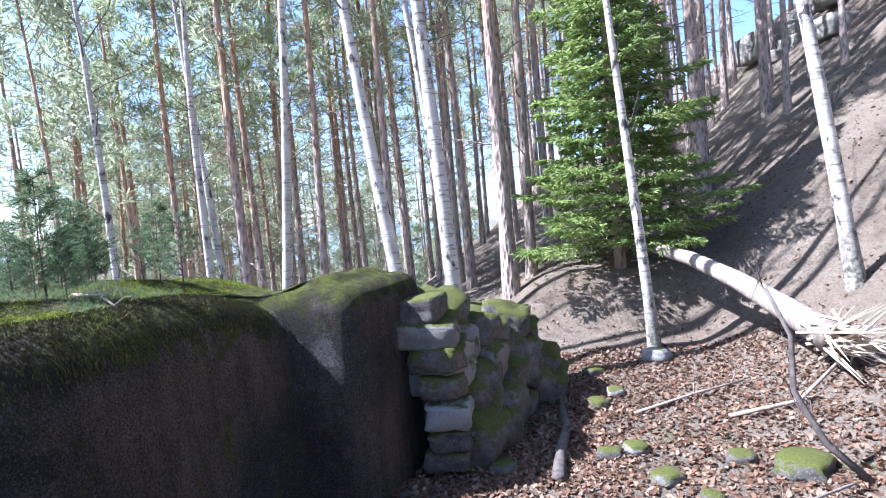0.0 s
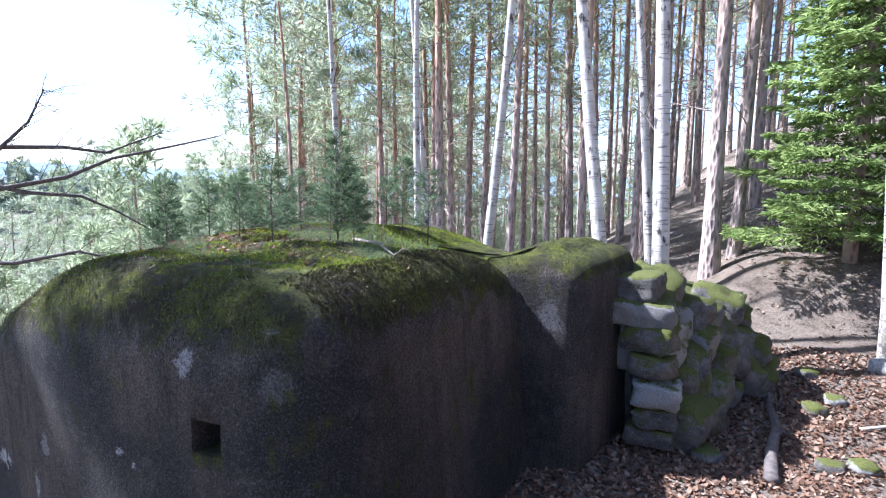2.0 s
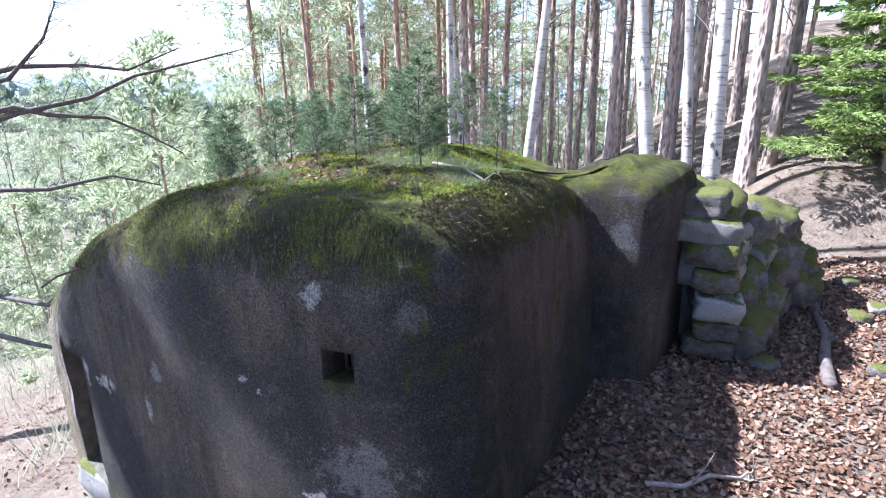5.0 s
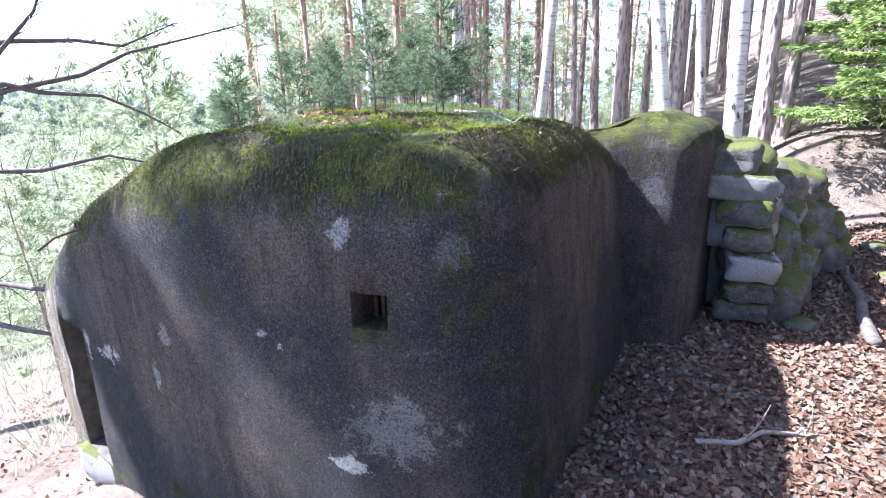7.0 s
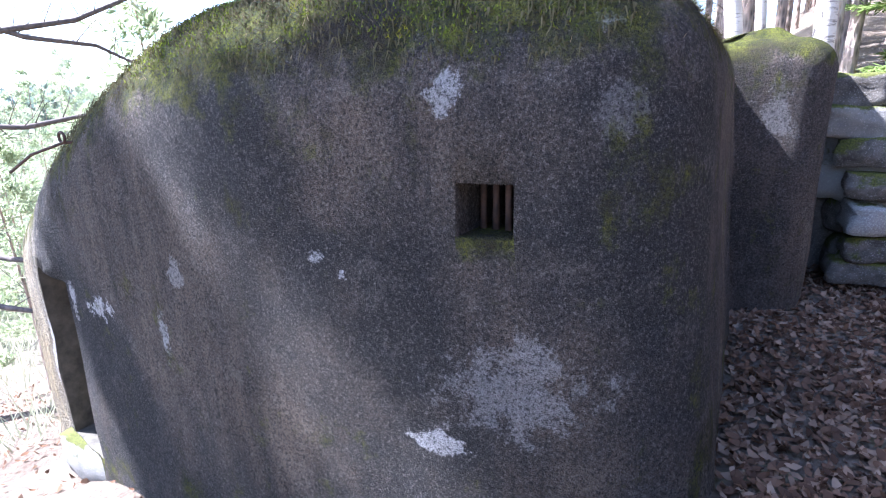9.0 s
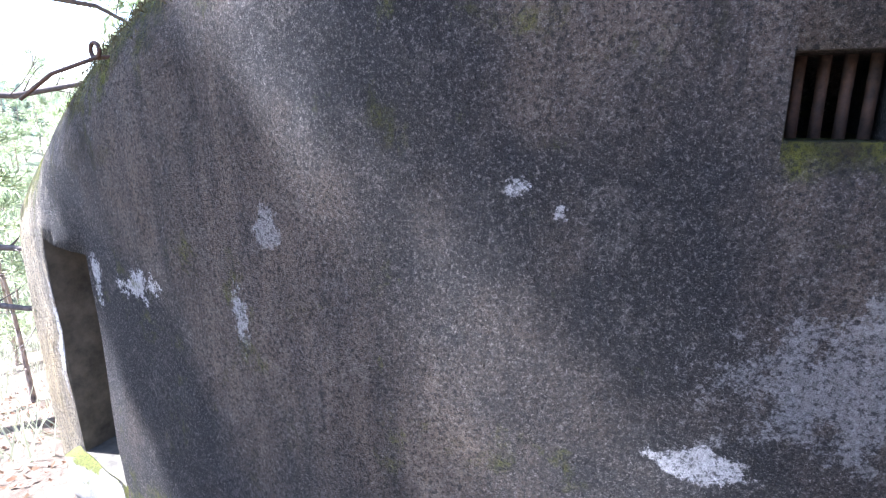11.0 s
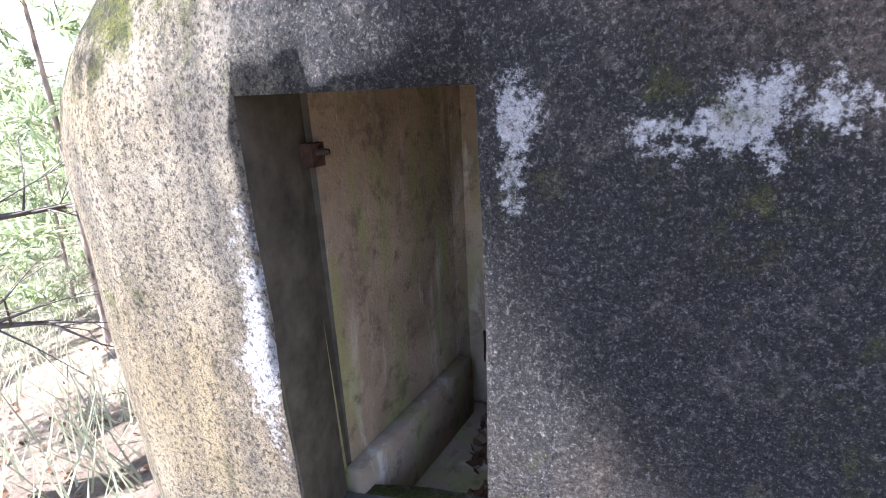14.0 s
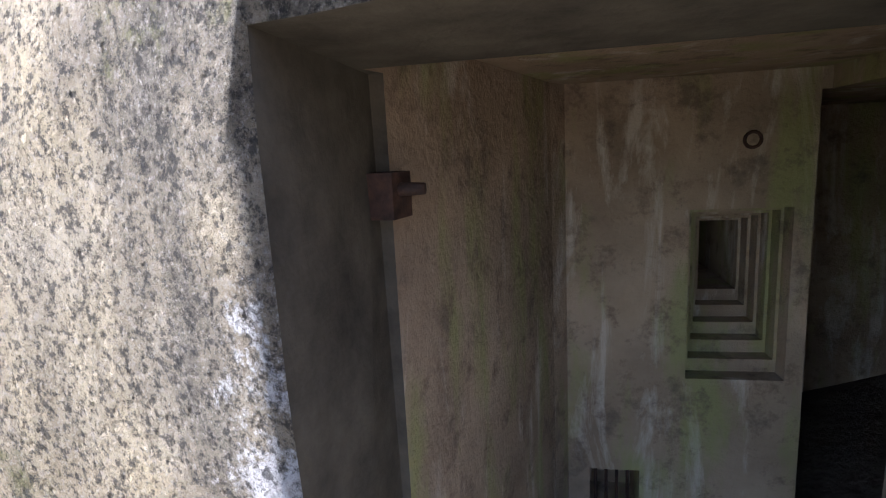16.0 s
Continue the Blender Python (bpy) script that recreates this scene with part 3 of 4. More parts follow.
def tree_meshes(kind, h, r, lean, bend, seed, crown=(0.5, 1.0), reach=1.8, limbs=26, tufts=5, tuft=(0.34, 0.10, 7), bare=6):
    """The meshes of a tree: trunk, branches and crown, each one mesh."""
    rnd = random.Random(seed)
    line = trunk_line(h, lean, bend, rnd)
    tr = bmesh.new()
    radii = [r * (1.0 - 0.82 * (i / 12) ** 0.9) * (1.25 if i == 0 else 1) for i in range(13)]
    tube(tr, [line[0] + Vector((0, 0, -0.4))] + line, [radii[0] * 1.3] + radii, 12)
    br, cr = bmesh.new(), bmesh.new()
    for k in range(limbs + bare):
        dead = k >= limbs
        u = rnd.uniform(0.15, crown[0]) if dead else crown[0] + (crown[1] - crown[0]) * (k + rnd.random()) / limbs
        base = along(line, u)
        a = rnd.uniform(0, 2 * math.pi)
        taper = 1.0 if dead else 0.35 + 0.65 * math.sin(math.pi * min(1, 0.25 + 0.75 * (u - crown[0]) / (crown[1] - crown[0])))
        ln = reach * taper * rnd.uniform(0.6, 1.1) * (0.6 if dead else 1)
        d = Vector((math.cos(a), math.sin(a), rnd.uniform(-0.05, 0.45) if kind == "pine" else rnd.uniform(0.4, 1.1))).normalized()
        pts = [base]
        for s in range(1, 5):
            d = (d + Vector((rnd.gauss(0, 0.18), rnd.gauss(0, 0.18), rnd.gauss(0.03, 0.16)))).normalized()
            pts.append(pts[-1] + d * ln / 4)
        rb = max(0.008, r * 0.13)
        tube(br, pts, [rb, rb * 0.8, rb * 0.6, rb * 0.42, rb * 0.2], 5)
        for _ in range(3 if dead else 4):
            s = rnd.uniform(0.35, 1)
            p = along(pts, s)
            e = (d + Vector((rnd.gauss(0, 0.7), rnd.gauss(0, 0.7), rnd.gauss(0, 0.5)))).normalized() * ln * rnd.uniform(0.25, 0.45)
            tube(br, [p, p + e * 0.5 + Vector((0, 0, 0.02)), p + e], [rb * 0.4, rb * 0.3, rb * 0.12], 4)
            if not dead:
                for _ in range(tufts):
                    q = p + e * rnd.uniform(0.3, 1.1) + Vector((rnd.gauss(0, 0.12), rnd.gauss(0, 0.12), rnd.gauss(0, 0.08)))
                    spray(cr, q, e.normalized() * 0.5 + Vector((0, 0, 0.3)), tuft[0], tuft[1], tuft[2], rnd)
    bark, leaf = (BIRCH, NEEDLES) if kind == "birch" else (PINE, NEEDLES)
    return [("trunk", mesh_of(tr, "trunk", bark)), ("branch", mesh_of(br, "branches", TWIG if kind == "birch" else PINE)), ("crown", mesh_of(cr, "crown", leaf, False))]


def tree(name, meshes, m, label, category, group=""):
    e = empty(name, m)
    for n, me in meshes:
        if len(me.polygons):
            ob = new(n, me)
            ob.parent = e
            if n in ("branch", "crown", "needles"):
                tagged(ob, kind="stuff")
    return tagged(e, label, category, group)


def at_ground(x, y, turn=0, dz=-0.05, s=1.0):
    return Matrix.Translation((x, y, height(x, y) + dz)) @ Matrix.Rotation(radians(turn), 4, "Z") @ Matrix.Diagonal((s, s, s, 1))


# trees that stand near: kind, x, y, trunk radius, lean to x and y, bend, height
NEAR = [("birch", 1.92, 10.4, 0.10, -0.055, 0.0, 0.10, 11), ("birch", -1.08, 9.0, 0.15, -0.035, 0.0, 0.10, 15), ("birch", -1.85, 9.1, 0.14, -0.125, 0.02, 0.16, 15),
        ("birch", -4.5, 9.2, 0.115, 0.085, 0.0, 0.18, 14), ("birch", -6.0, 9.5, 0.10, 0.01, 0.0, 0.22, 13), ("birch", -5.55, 9.5, 0.09, -0.10, 0.05, 0.15, 12),
        ("pine", -0.80, 12.75, 0.18, -0.01, 0.02, 0.08, 19), ("pine", -0.42, 13.6, 0.13, 0.02, 0.0, 0.06, 17), ("pine", -7.2, 12.4, 0.15, -0.02, 0.0, 0.08, 18),
        ("birch", -7.65, 9.0, 0.11, -0.03, 0.0, 0.08, 12), ("birch", 4.75, 10.0, 0.12, -0.10, 0.0, 0.20, 13), ("pine", 4.0, 17.0, 0.20, -0.01, 0.0, 0.05, 19),
        ("pine", -4.0, 14.0, 0.13, 0.0, 0.0, 0.07, 17), ("pine", -2.9, 16.5, 0.14, 0.0, 0.02, 0.07, 18), ("pine", -10.3, 10.2, 0.08, -0.05, 0.0, 0.15, 13),
        ("birch", -1.7, 11.6, 0.11, -0.10, 0.02, 0.12, 14)]


def near_trees():
    for i, (kind, x, y, r, lx, ly, bend, h) in enumerate(NEAR):
        birch = kind == "birch"
        ms = tree_meshes(kind, h, r, (lx, ly), bend, 40 + i, (0.62, 1.0) if birch else (0.62, 1.0), 1.5 if birch else 2.0,
                         14 if birch else 24, 0 if birch else 5, (0.3, 0.05, 8), 5 if birch else 12)
        tree(kind + "_tree", ms, at_ground(x, y, 0, -0.1), "slender leafless birch with peeling white bark" if birch else "tall pine with scaly red-brown trunk",
             "birch" if birch else "pine", "trees behind the bunker")


near_trees()


def forest():
    rnd = random.Random(11)
    kinds = []
    for s in range(6):
        low = s == 5
        kinds.append(tree_meshes("pine", rnd.uniform(15, 19), rnd.uniform(0.09, 0.15), (rnd.uniform(-0.03, 0.03), rnd.uniform(-0.02, 0.02)), 0.15, 90 + s,
                                 (0.25, 1.0) if low else (0.48, 1.0), 2.1, 28, 3, (0.32, 0.045, 8), 24))
    placed = [(x, y) for _, x, y, *_ in NEAR] + [(1.55, 12.7)]
    made = 0
    for _ in range(6000):
        if made >= 230:
            break
        y = 13 + 40 * rnd.random() ** 1.25
        x = rnd.uniform(-0.95 * y - 4, 0.75 * y)
        if x > 3.5 and y < 17 or (x < -9 and y < 13):
            continue
        gap = 1.3 if y < 30 else 1.5
        if any((x - a) ** 2 + (y - b) ** 2 < gap * gap for a, b in placed):
            continue
        placed.append((x, y))
        made += 1
        k = rnd.choice(kinds[:3]) if x > 1 else rnd.choice(kinds)
        tree("pine_tree", k, at_ground(x, y, rnd.uniform(0, 360), -0.1, rnd.uniform(0.75, 1.15)), "tall forest pine with reddish upper trunk and thin crown", "pine", "pine forest")
    # the valley side, seen over the roof: younger pines lower down
    young = [tree_meshes("pine", rnd.uniform(6, 9), 0.07, (0.02, 0.0), 0.15, 150 + s, (0.15, 1.0), 1.5, 30, 3, (0.30, 0.05, 9), 6) for s in range(3)]
    made = 0
    for _ in range(4000):
        if made >= 130:
            break
        x, y = -9 - 60 * rnd.random() ** 1.5, rnd.uniform(4, 60)
        if any((x - a) ** 2 + (y - b) ** 2 < 3.2 for a, b in placed) or (x > -11.5 and y < 9):
            continue
        placed.append((x, y))
        made += 1
        tree("young_pine", rnd.choice(young), at_ground(x, y, rnd.uniform(0, 360), -0.1, rnd.uniform(0.6, 1.05)), "young pale-green pine on the valley slope", "pine", "young pines on the slope")


forest()


def shade_trees():
    """Pines on the sunny side of the bunker, whose crowns dapple its front."""
    for i, (x, y, r, h, low, reach) in enumerate(((-14.1, -0.9, 0.12, 16.5, 0.82, 0.65), (-12.4, -0.9, 0.12, 17.6, 0.90, 0.9))):
        ms = tree_meshes("pine", h, r, (0.0, 0.0), 0.12, 240 + i, (low, 1.0), reach, 22, 4, (0.30, 0.05, 8), 3)
        tree("pine_tree", ms, at_ground(x, y, 40 * i, -0.1), "tall slim pine that shades the front of the bunker", "pine", "pines on the sunny side")


shade_trees()


def spruce():
    rnd = random.Random(5)
    h, x, y = 8.6, 1.55, 12.7
    tr, br, cr = bmesh.new(), bmesh.new(), bmesh.new()
    tube(tr, [(0, 0, -0.3), (0, 0, 2), (0.03, 0, 5), (0, 0, h)], [0.13, 0.11, 0.07, 0.01], 10)
    z = 0.75
    while z < h - 0.2:
        n = 7
        a0 = rnd.uniform(0, 6)
        reach = 2.25 * (1 - z / h) ** 0.8 + 0.15
        for k in range(n):
            a = a0 + 2 * math.pi * k / n + rnd.uniform(-0.25, 0.25)
            ln = reach * rnd.uniform(0.5, 1.25)
            o = Vector((math.cos(a), math.sin(a), 0))
            side = Vector((-o.y, o.x, 0))
            pts = [Vector((0, 0, z)) + o * ln * s + Vector((0, 0, -0.28 * ln * s + 0.22 * ln * s * s)) for s in (0, 0.25, 0.5, 0.75, 1)]
            tube(br, pts, [0.018, 0.014, 0.011, 0.008, 0.004], 5)
            m = max(5, int(ln * 9))
            for j in range(m):
                s = 0.15 + 0.85 * (j + rnd.random()) / m
                p = along(pts, s)
                for sg in (-1, 1):
                    w = (1 - s) * ln * 0.55 + 0.10
                    d = (side * sg + o * 0.8 + Vector((0, 0, rnd.uniform(-0.45, 0.05)))).normalized()
                    for q in range(3):
                        spray(cr, p + d * w * (q / 3), d, 0.17, 0.03, 7, rnd, 0.35, 0.4)
        z += 0.30
    tree("spruce_tree", [("trunk", mesh_of(tr, "trunk", PINE)), ("branch", mesh_of(br, "branches", TWIG)), ("crown", mesh_of(cr, "crown", SPRUCE, False))],
         at_ground(x, y), "dense bright-green young spruce with drooping boughs", "spruce")


spruce()


def saplings():
    rnd = random.Random(21)
    kinds = []
    for s in range(4):
        h = rnd.uniform(0.8, 1.25)
        tr, cr = bmesh.new(), bmesh.new()
        tube(tr, [(0, 0, -0.08), (0.02, 0, h * 0.5), (0, 0.02, h)], [0.010, 0.007, 0.003], 6)
        z = 0.22 * h
        while z < h:
            for k in range(4):
                a = rnd.uniform(0, 6.3)
                ln = 0.30 * (1.15 - z / h) * rnd.uniform(0.6, 1.2) + 0.05
                o = Vector((math.cos(a), math.sin(a), rnd.uniform(0.2, 0.8))).normalized()
                tube(tr, [Vector((0, 0, z)), Vector((0, 0, z)) + o * ln], [0.004, 0.002], 4)
                for j in range(4):
                    spray(cr, Vector((0, 0, z)) + o * ln * (0.35 + 0.2 * j), o, 0.085, 0.009, 9, rnd, 0.6)
            z += 0.075
        kinds.append([("stem", mesh_of(tr, "stem", TWIG)), ("needles", mesh_of(cr, "needles", SAPLING, False))])
    for k in range(36):
        x, y = rnd.uniform(-6.3, -2.9), rnd.uniform(3.5, 5.8)
        p = Vector((x, y))
        m = Matrix.Translation((x, y, roof_z(p) + 0.04)) @ Matrix.Rotation(rnd.uniform(0, 6), 4, "Z") @ Matrix.Diagonal((*[rnd.uniform(0.4, 1.0)] * 3, 1))
        tree("pine_sapling", rnd.choice(kinds), m, "knee-high pine sapling rooted in the roof moss", "sapling", "saplings on the roof")


saplings()


def bare_branch(name, pts, radii, label, seed, twigs=14, ln=0.5, material=None, category="branch", parent=None):
    rnd = random.Random(seed)
    bm = bmesh.new()
    pts = [Vector(p) for p in pts]
    tube(bm, pts, radii, 8)
    for _ in range(twigs):
        u = rnd.uniform(0.15, 1)
        p = along(pts, u)
        d = (pts[-1] - pts[0]).normalized() + Vector((rnd.gauss(0, 0.6), rnd.gauss(0, 0.6), rnd.gauss(0.25, 0.6)))
        d = d.normalized() * ln * rnd.uniform(0.4, 1.1)
        r = radii[-1] * 0.8
        q = p + d * 0.5 + Vector((0, 0, rnd.gauss(0, 0.05)))
        e = p + d
        tube(bm, [p, q, e], [r, r * 0.6, r * 0.25], 5)
        for _ in range(3):
            f = d * rnd.uniform(0.3, 0.6) + Vector((rnd.gauss(0, 0.12), rnd.gauss(0, 0.12), rnd.gauss(0.05, 0.12)))
            g = q.lerp(e, rnd.random())
            tube(bm, [g, g + f], [r * 0.4, r * 0.15], 4)
    ob = part(name, bm, material or TWIG, parent)
    return ob if parent else tagged(ob, label, category)


def oak():
    """A bare oak below the bunker, whose limbs reach into the view."""
    o = empty("oak_tree")
    tagged(o, "leafless dark oak with long crooked limbs", "oak")
    x, y = -12.8, 2.6
    g = height(x, y)
    bm = bmesh.new()
    tube(bm, [(x, y, g - 0.4), (x + 0.1, y, g + 2), (x + 0.2, y, g + 4.4), (x + 0.35, y - 0.1, 3.2), (x + 0.1, y, 6)], [0.22, 0.17, 0.14, 0.10, 0.04], 10)
    part("trunk", bm, TWIG, o)
    limbs = [[(x + 0.2, y, 0.7), (-11.3, 4.1, 1.40), (-10.9, 5.1, 1.63), (-10.6, 5.8, 2.0), (-10.0, 6.7, 2.27), (-9.5, 7.4, 2.5)],
             [(x + 0.2, y, 1.0), (-11.3, 4.1, 1.5), (-11.15, 4.5, 1.36), (-10.8, 5.3, 1.28), (-10.5, 5.8, 0.97), (-10.2, 6.3, 0.57)],
             [(x + 0.3, y, 1.5), (-11.3, 4.1, 1.95), (-11.1, 4.65, 2.6), (-11.0, 4.9, 3.2)],
             [(x + 0.3, y, 1.6), (-11.3, 4.3, 2.15), (-10.9, 5.1, 2.18), (-10.6, 5.7, 2.1), (-10.2, 6.5, 2.5)],
             [(x + 0.1, y, -1.3), (-10.6, 3.5, -1.65), (-9.79, 3.63, -1.62), (-9.4, 4.0, -1.6)],
             [(x + 0.1, y, -2.0), (-10.6, 3.3, -2.3), (-9.75, 3.45, -2.28), (-9.45, 3.75, -2.36)],
             [(x + 0.1, y, 0.2), (-11.2, 4.3, 0.1), (-10.4, 5.0, 0.3), (-9.8, 5.5, 0.1)]]
    for i, pts in enumerate(limbs):
        n = len(pts)
        bare_branch("limb", pts, [0.055 * (1 - 0.8 * k / (n - 1)) for k in range(n)], "", 60 + i, 16, 0.75, TWIG, parent=o)


oak()


# ---- wood on the ground ----
def fallen_wood():
    bm = bmesh.new()
    line = [(2.15, 11.7, 0.62), (2.65, 10.9, 0.44), (3.15, 10.0, 0.14), (3.52, 9.2, -0.16), (3.85, 8.4, -0.46)]
    tube(bm, line, [0.10, 0.125, 0.145, 0.17, 0.21], 14)
    f = empty("fallen_tree")
    tagged(f, "fallen barkless pale trunk broken off in long splinters", "fallen tree")
    part("trunk", bm, DEADWOOD, f)
    rnd = random.Random(3)
    end = Vector(line[-1])
    bm = bmesh.new()
    for _ in range(60):
        p = end + Vector((rnd.gauss(0, 0.12), rnd.gauss(0, 0.1), rnd.gauss(0, 0.1)))
        d = Vector((0.45 + rnd.gauss(0, 0.3), -0.6 + rnd.gauss(0, 0.3), rnd.gauss(-0.1, 0.35))) * rnd.uniform(0.35, 0.9)
        tube(bm, [p - d * 0.3, p + d * 0.4, p + d], [0.022, 0.017, 0.002], 4)
    part("splinters", bm, SPLINTER, f, "pale torn splinters")
    bare_branch("dead_sapling", [(3.3, 6.1, -1.25), (2.95, 6.2, -0.9), (2.75, 6.3, -0.45), (2.78, 6.4, 0.05), (2.62, 6.5, 0.5)], [0.035, 0.032, 0.028, 0.024, 0.016],
                "broken dead sapling leaning over the leaf litter", 8, 7, 0.35, TWIG, "dead sapling")
    g = lambda x, y, d=0.03: (x, y, height(x, y) + d)
    for i, (pts, r, lab) in enumerate((([g(0.52, 6.3), g(0.50, 7.0, 0.06), g(0.55, 7.7, 0.05), g(0.42, 8.5)], 0.075, "half-rotten mossy log lying in the leaves"),
                                       ([g(-0.9, 3.75), g(-0.62, 3.85, 0.05), g(-0.45, 4.1, 0.06), g(-0.1, 4.3)], 0.025, "crooked bare root across the path"),
                                       ([g(1.9, 5.5), g(2.4, 5.7, 0.06), g(3.1, 6.0, 0.1)], 0.018, "thin dry stick on the ground"),
                                       ([g(2.5, 7.9), g(3.3, 8.0, 0.1), g(4.0, 8.5, 0.12)], 0.03, "bleached branch on the ground"),
                                       ([g(1.4, 8.0), g(2.2, 8.6, 0.08), g(2.9, 8.9, 0.1)], 0.022, "bleached branch on the ground"),
                                       ([(-3.2, 4.2, 1.06), (-2.8, 4.1, 1.05), (-2.5, 3.95, 0.97)], 0.014, "dry stick lying in the roof moss"))):
        bare_branch("stick", pts, [r * (1 - 0.35 * k / (len(pts) - 1)) for k in range(len(pts))], lab, 70 + i, 3, 0.2, DEADWOOD if i else TWIG, "stick")


fallen_wood()


def rocks():
    rnd = random.Random(9)
    spots = [(-0.12, 6.6, 0.32), (0.95, 8.4, 0.30), (1.05, 7.0, 0.28), (1.35, 7.1, 0.25), (1.6, 6.4, 0.30), (1.95, 6.0, 0.22), (2.4, 6.9, 0.28), (2.9, 6.6, 0.5),
             (0.9, 9.6, 0.3), (1.90, 10.05, 0.42), (1.2, 8.8, 0.26)]
    for i, (x, y, s) in enumerate(spots):
        ob = part("stone", boulder(s, s * rnd.uniform(0.7, 1), s * 0.55, 50 + i, 0.18, 4, 0.4), GRANITE if i == 9 else MOSSY if i % 2 else STONE)
        ob.matrix_basis = at_ground(x, y, rnd.uniform(0, 360), s * 0.1)
        tagged(ob, "small mossy stone half sunk in leaf litter", "stone", "stones on the forest floor")
    for i in range(16):
        x, y = rnd.uniform(8.0, 12.5), rnd.uniform(20, 29)
        s = rnd.uniform(0.6, 1.7)
        ob = part("rock", boulder(s * 1.3, s, s * 0.8, 90 + i, 0.2, 4, 0.75), ROCK)
        ob.matrix_basis = at_ground(x, y, rnd.uniform(0, 360), s * 0.15)
        tagged(ob, "weathered grey sandstone block on the hillside", "rock", "rock outcrop")


rocks()


# ---- litter, moss and grass ----
def scatter(name, count, where, shape, material, label, category):
    bm_v, bm_f = [], []
    for k in range(count):
        p = where(k)
        if p is None:
            continue
        vs, fs = shape(p)
        o = len(bm_v)
        bm_v += vs
        bm_f += [tuple(o + i for i in f) for f in fs]
    me = bpy.data.meshes.new(name)
    me.from_pydata(bm_v, [], bm_f)
    me.materials.append(material)
    return tagged(new(name, me), label, category, kind="stuff")


def litter():
    rnd = random.Random(31)

    def leaf(p):
        s = rnd.uniform(0.022, 0.05)
        m = Matrix.Translation(p) @ Euler((rnd.gauss(0, 0.45), rnd.gauss(0, 0.45), rnd.uniform(0, 6.3))).to_matrix().to_4x4()
        k = rnd.uniform(0.1, 0.5) * s
        vs = [m @ Vector(c) for c in ((-s, 0, k), (-s * 0.2, -s * 0.55, 0), (s * 0.7, -s * 0.3, k * 0.3), (s, 0, k), (s * 0.7, s * 0.3, k * 0.3), (-s * 0.2, s * 0.55, 0))]
        return [tuple(v) for v in vs], [(0, 1, 5), (1, 2, 4, 5), (2, 3, 4)]

    def hollow(k):
        y = rnd.uniform(2.4, 10.5)
        x = rnd.uniform(-2.0, 4.2) if rnd.random() < 0.8 else rnd.uniform(-2, 1.2)
        return Vector((x, y, height(x, y) + rnd.uniform(0.004, 0.03)))

    scatter("leaf_litter", 30000, hollow, leaf, LITTER, "curled brown beech leaves lying thick on the ground", "leaves")

    def slope(k):
        x, y = rnd.uniform(-14, 8), rnd.uniform(-3, 17)
        if -8 < x < -1 and 2.3 < y < 8:
            return None
        return Vector((x, y, height(x, y) + rnd.uniform(0.004, 0.03)))

    scatter("leaf_litter", 12000, slope, leaf, LITTER, "scattered brown leaves on the slope", "leaves")

    def inside(k):
        x, y = rnd.uniform(-6.5, -5.8), rnd.uniform(2.8, 3.68)
        return Vector((x, y, FLOOR_Z + rnd.uniform(0.004, 0.02)))

    scatter("leaf_litter", 420, inside, leaf, LITTER, "brown leaves blown onto the bunker floor", "leaves")

    def roof(k):
        x, y = rnd.gauss(-4.9, 0.8), rnd.gauss(3.5, 0.35)
        return roof_point(x, y)

    scatter("leaf_litter", 700, roof, leaf, LITTER, "reddish dry leaves among the roof moss", "leaves")


def roof_point(x, y, least=0.35):
    hit, loc, nor, _ = SHELL.ray_cast(Vector((x, y, 4)), Vector((0, 0, -1)))
    return loc if hit and nor.z > least else None


def blades(h0, h1, w, lean):
    def shape(p):
        h = RND.uniform(h0, h1)
        a = RND.uniform(0, 6.3)
        d = Vector((math.cos(a) * lean * RND.random(), math.sin(a) * lean * RND.random(), 1)) * h
        s = Vector((-math.sin(a), math.cos(a), 0)) * w / 2
        return [tuple(v) for v in (p - s, p + s, p + d)], [(0, 1, 2)]
    return shape


RND = random.Random(77)


def roof_growth():
    def anywhere(k):
        x, y = RND.uniform(-7.4, -1.95), RND.uniform(2.0, 7)
        n = noise.noise(Vector((x * 1.6, y * 1.6, 5))) + 0.5 * noise.noise(Vector((x * 5, y * 5, 7)))
        return None if n < -0.05 else roof_point(x, y, 0.60 - 0.35 * n)

    scatter("roof_moss", 110000, anywhere, blades(0.006, 0.022, 0.010, 1.6), MOSS, "thick green and yellow moss cushions on the roof", "moss")

    def tufts(k):
        x, y = RND.uniform(-5.8, -2.4), RND.uniform(2.9, 5.2)
        if noise.noise(Vector((x * 1.3, y * 1.3, 9))) < 0.12:
            return None
        return roof_point(x, y)

    scatter("roof_grass", 9000, tufts, blades(0.03, 0.09, 0.005, 1.8), SAPLING, "dark wiry grass tufts on the roof", "grass")

    def dry(k):
        return roof_point(RND.uniform(-6.8, -2.0), RND.uniform(2.0, 4.5))

    scatter("dry_needles", 1600, dry, blades(0.015, 0.03, 0.004, 5.0), DRYGRASS, "dry fallen pine needles on the moss", "needles")


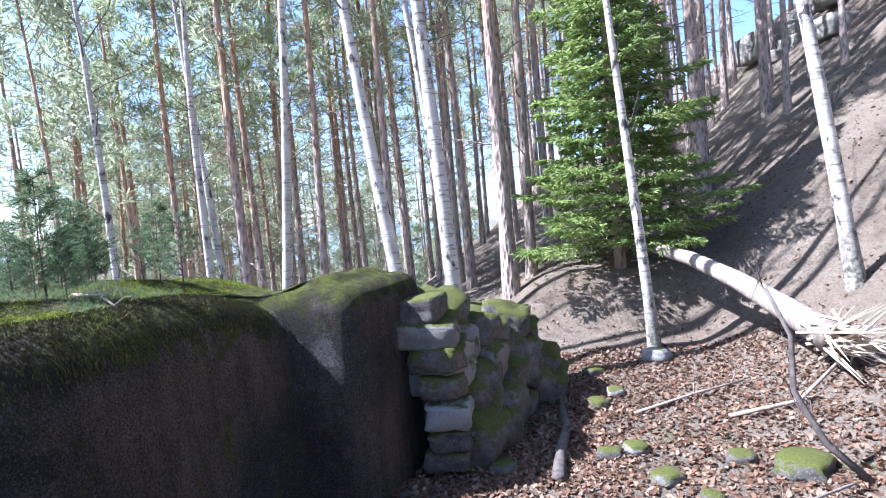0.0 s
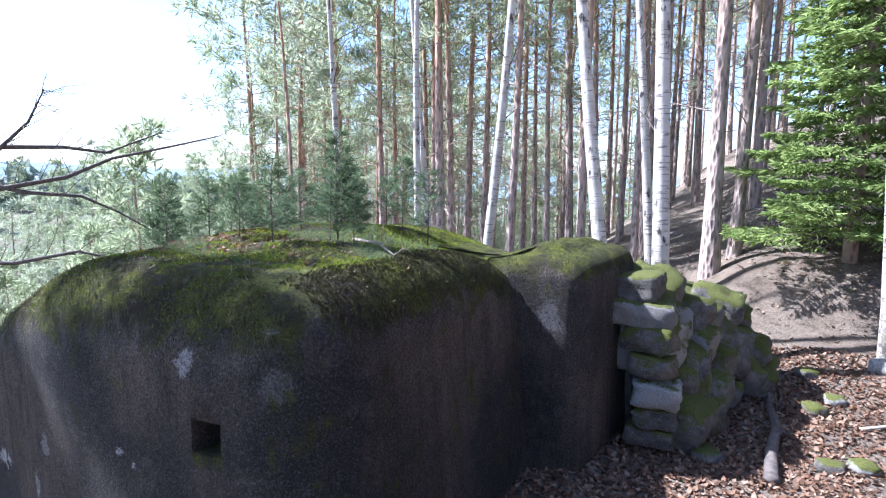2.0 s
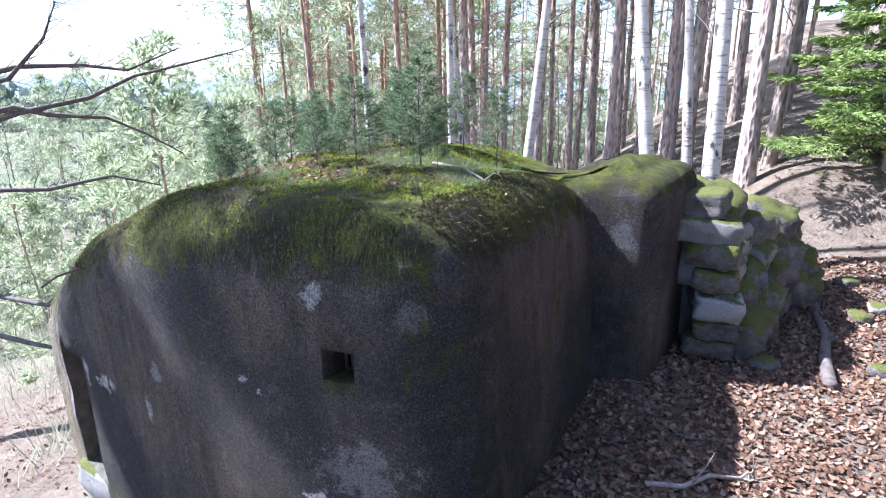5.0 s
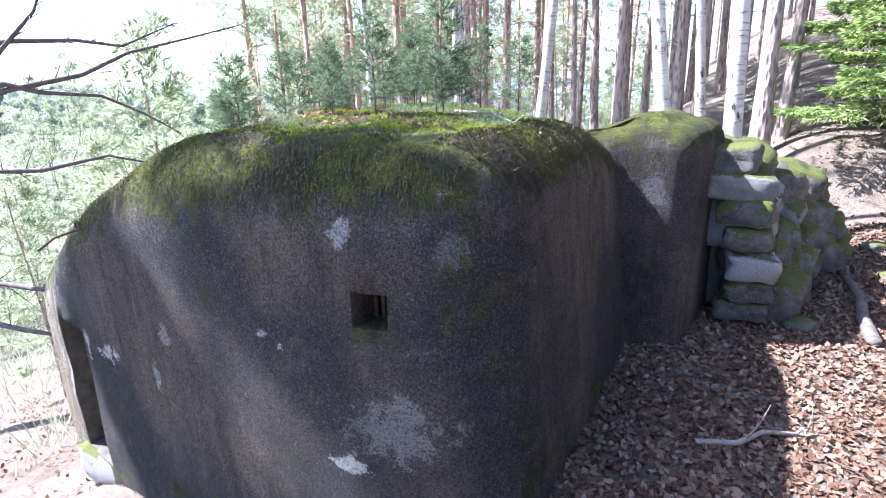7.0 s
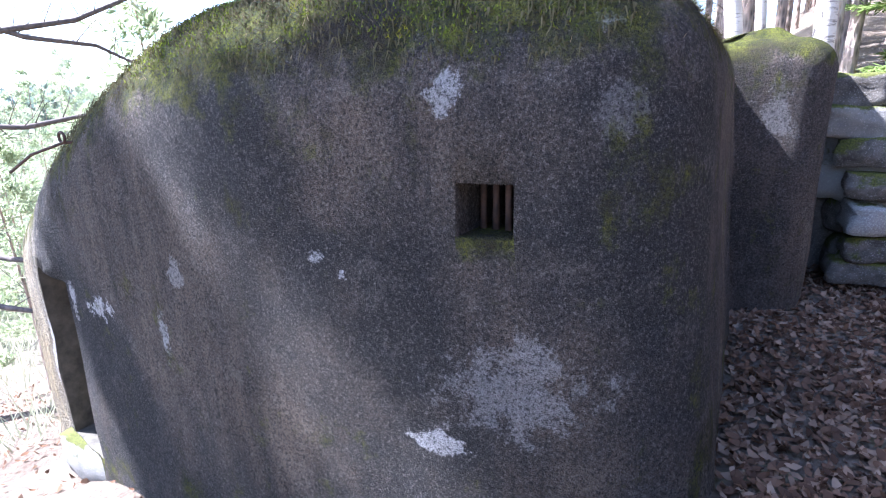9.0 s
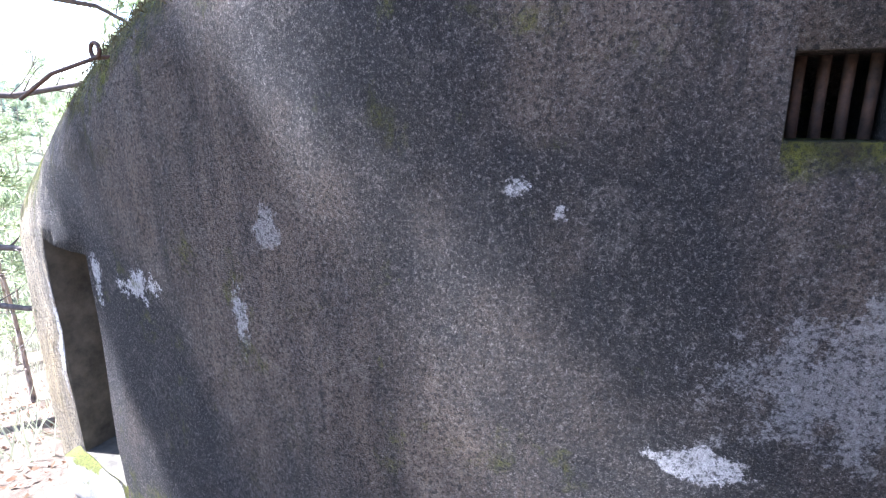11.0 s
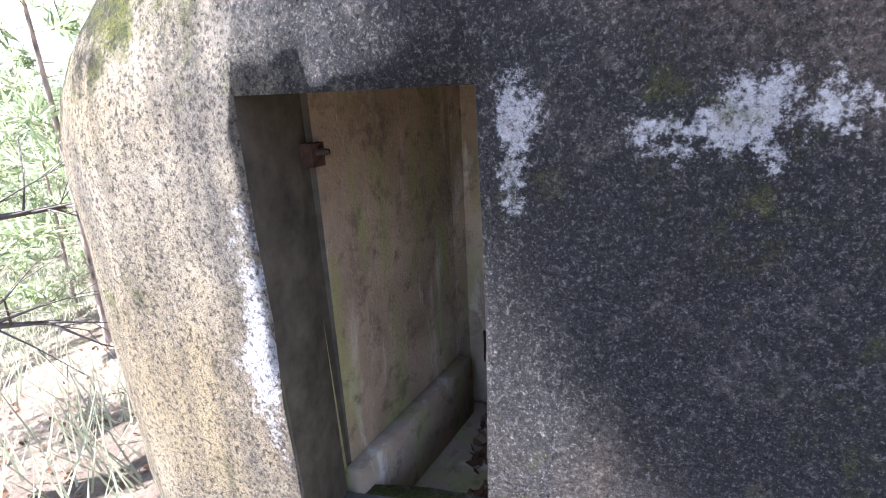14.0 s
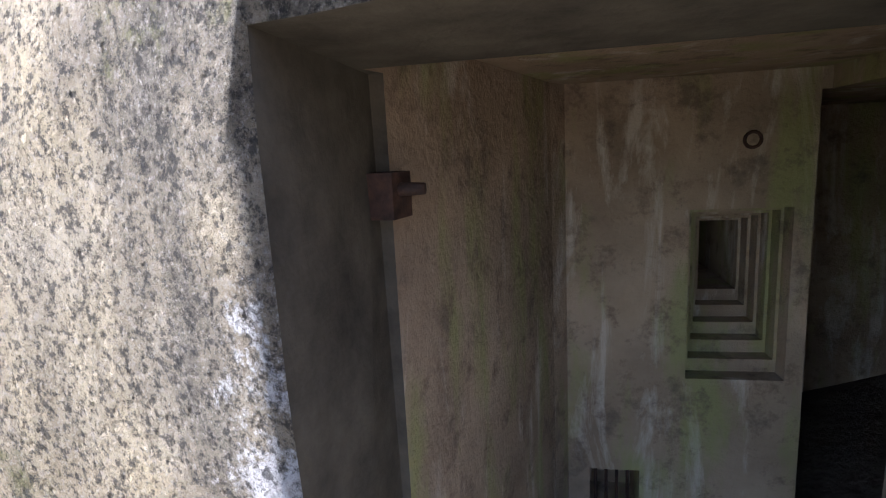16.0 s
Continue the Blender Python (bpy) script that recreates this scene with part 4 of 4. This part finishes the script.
def hanging_growth():
    """Dark dead grass that hangs over the edges of the roof."""
    def edge(k):
        if RND.random() < 0.55:
            p = roof_point(RND.uniform(-2.5, -1.95), RND.uniform(2.6, 5.4))
            d = Vector((1, 0, 0))
        else:
            p = roof_point(RND.uniform(-6.4, -2.2), RND.uniform(1.98, 2.55))
            d = Vector((0, -1, 0))
        return None if p is None else (p, d)

    def strand(q):
        p, d = q
        n = 0.015 + 0.06 * RND.random() ** 2
        s = Vector((d.y, d.x, 0)) * 0.004
        w = Vector((RND.gauss(0, 0.3), RND.gauss(0, 0.3), 0)) * n
        a, b = p + d * n * 0.5 + w * 0.5 + Vector((0, 0, 0.012)), p + d * n * 0.75 + w - Vector((0, 0, n * 0.7))
        return [tuple(v) for v in (p - s, p + s, a + s, a - s, b)], [(0, 1, 2, 3), (3, 2, 4)]

    scatter("hanging_grass", 6500, edge, strand, DEADGRASS, "dark dead grass hanging over the roof edge", "grass")


litter()
roof_growth()
hanging_growth()


def slope_brush():
    """Leafless undergrowth down the valley side."""
    def place(k):
        x, y = RND.uniform(-30, -8.6), RND.uniform(2, 34)
        if noise.noise(Vector((x * 0.3, y * 0.3, 2))) < -0.1:
            return None
        return Vector((x, y, height(x, y) + RND.uniform(0, 1.2) * smooth01(-x, 10, 16)))

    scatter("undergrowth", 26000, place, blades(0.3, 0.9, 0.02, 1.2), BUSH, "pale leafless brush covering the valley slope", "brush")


slope_brush()


def far_woods():
    """The wooded valley floor beyond the young pines."""
    def place(k):
        d = 75 + 330 * RND.random() ** 1.5
        a = radians(RND.uniform(8, 110))
        x, y = -d * math.sin(a), d * math.cos(a)
        if noise.noise(Vector((x * 0.03, y * 0.03, 4))) < -0.25:
            return None
        return Vector((x, y, height(x, y)))

    def crown(p):
        h, vs, fs = RND.uniform(3, 7), [], []
        for k in range(12):
            a = RND.uniform(0, 6.3)
            r = h * RND.uniform(0.07, 0.14)
            c = p + Vector((math.cos(a) * r * 0.5, math.sin(a) * r * 0.5, h * RND.uniform(0.2, 0.75)))
            o = len(vs)
            vs += [tuple(c + Vector((math.cos(a + q) * r, math.sin(a + q) * r, w * r))) for q, w in ((1.2, -0.3), (-1.2, -0.4), (0.3, 0.9))]
            fs.append((o, o + 1, o + 2))
        return vs, fs

    scatter("far_woods", 9000, place, crown, FAR_LEAF, "mixed wood filling the valley, haze painted into its colour", "woods")


far_woods()
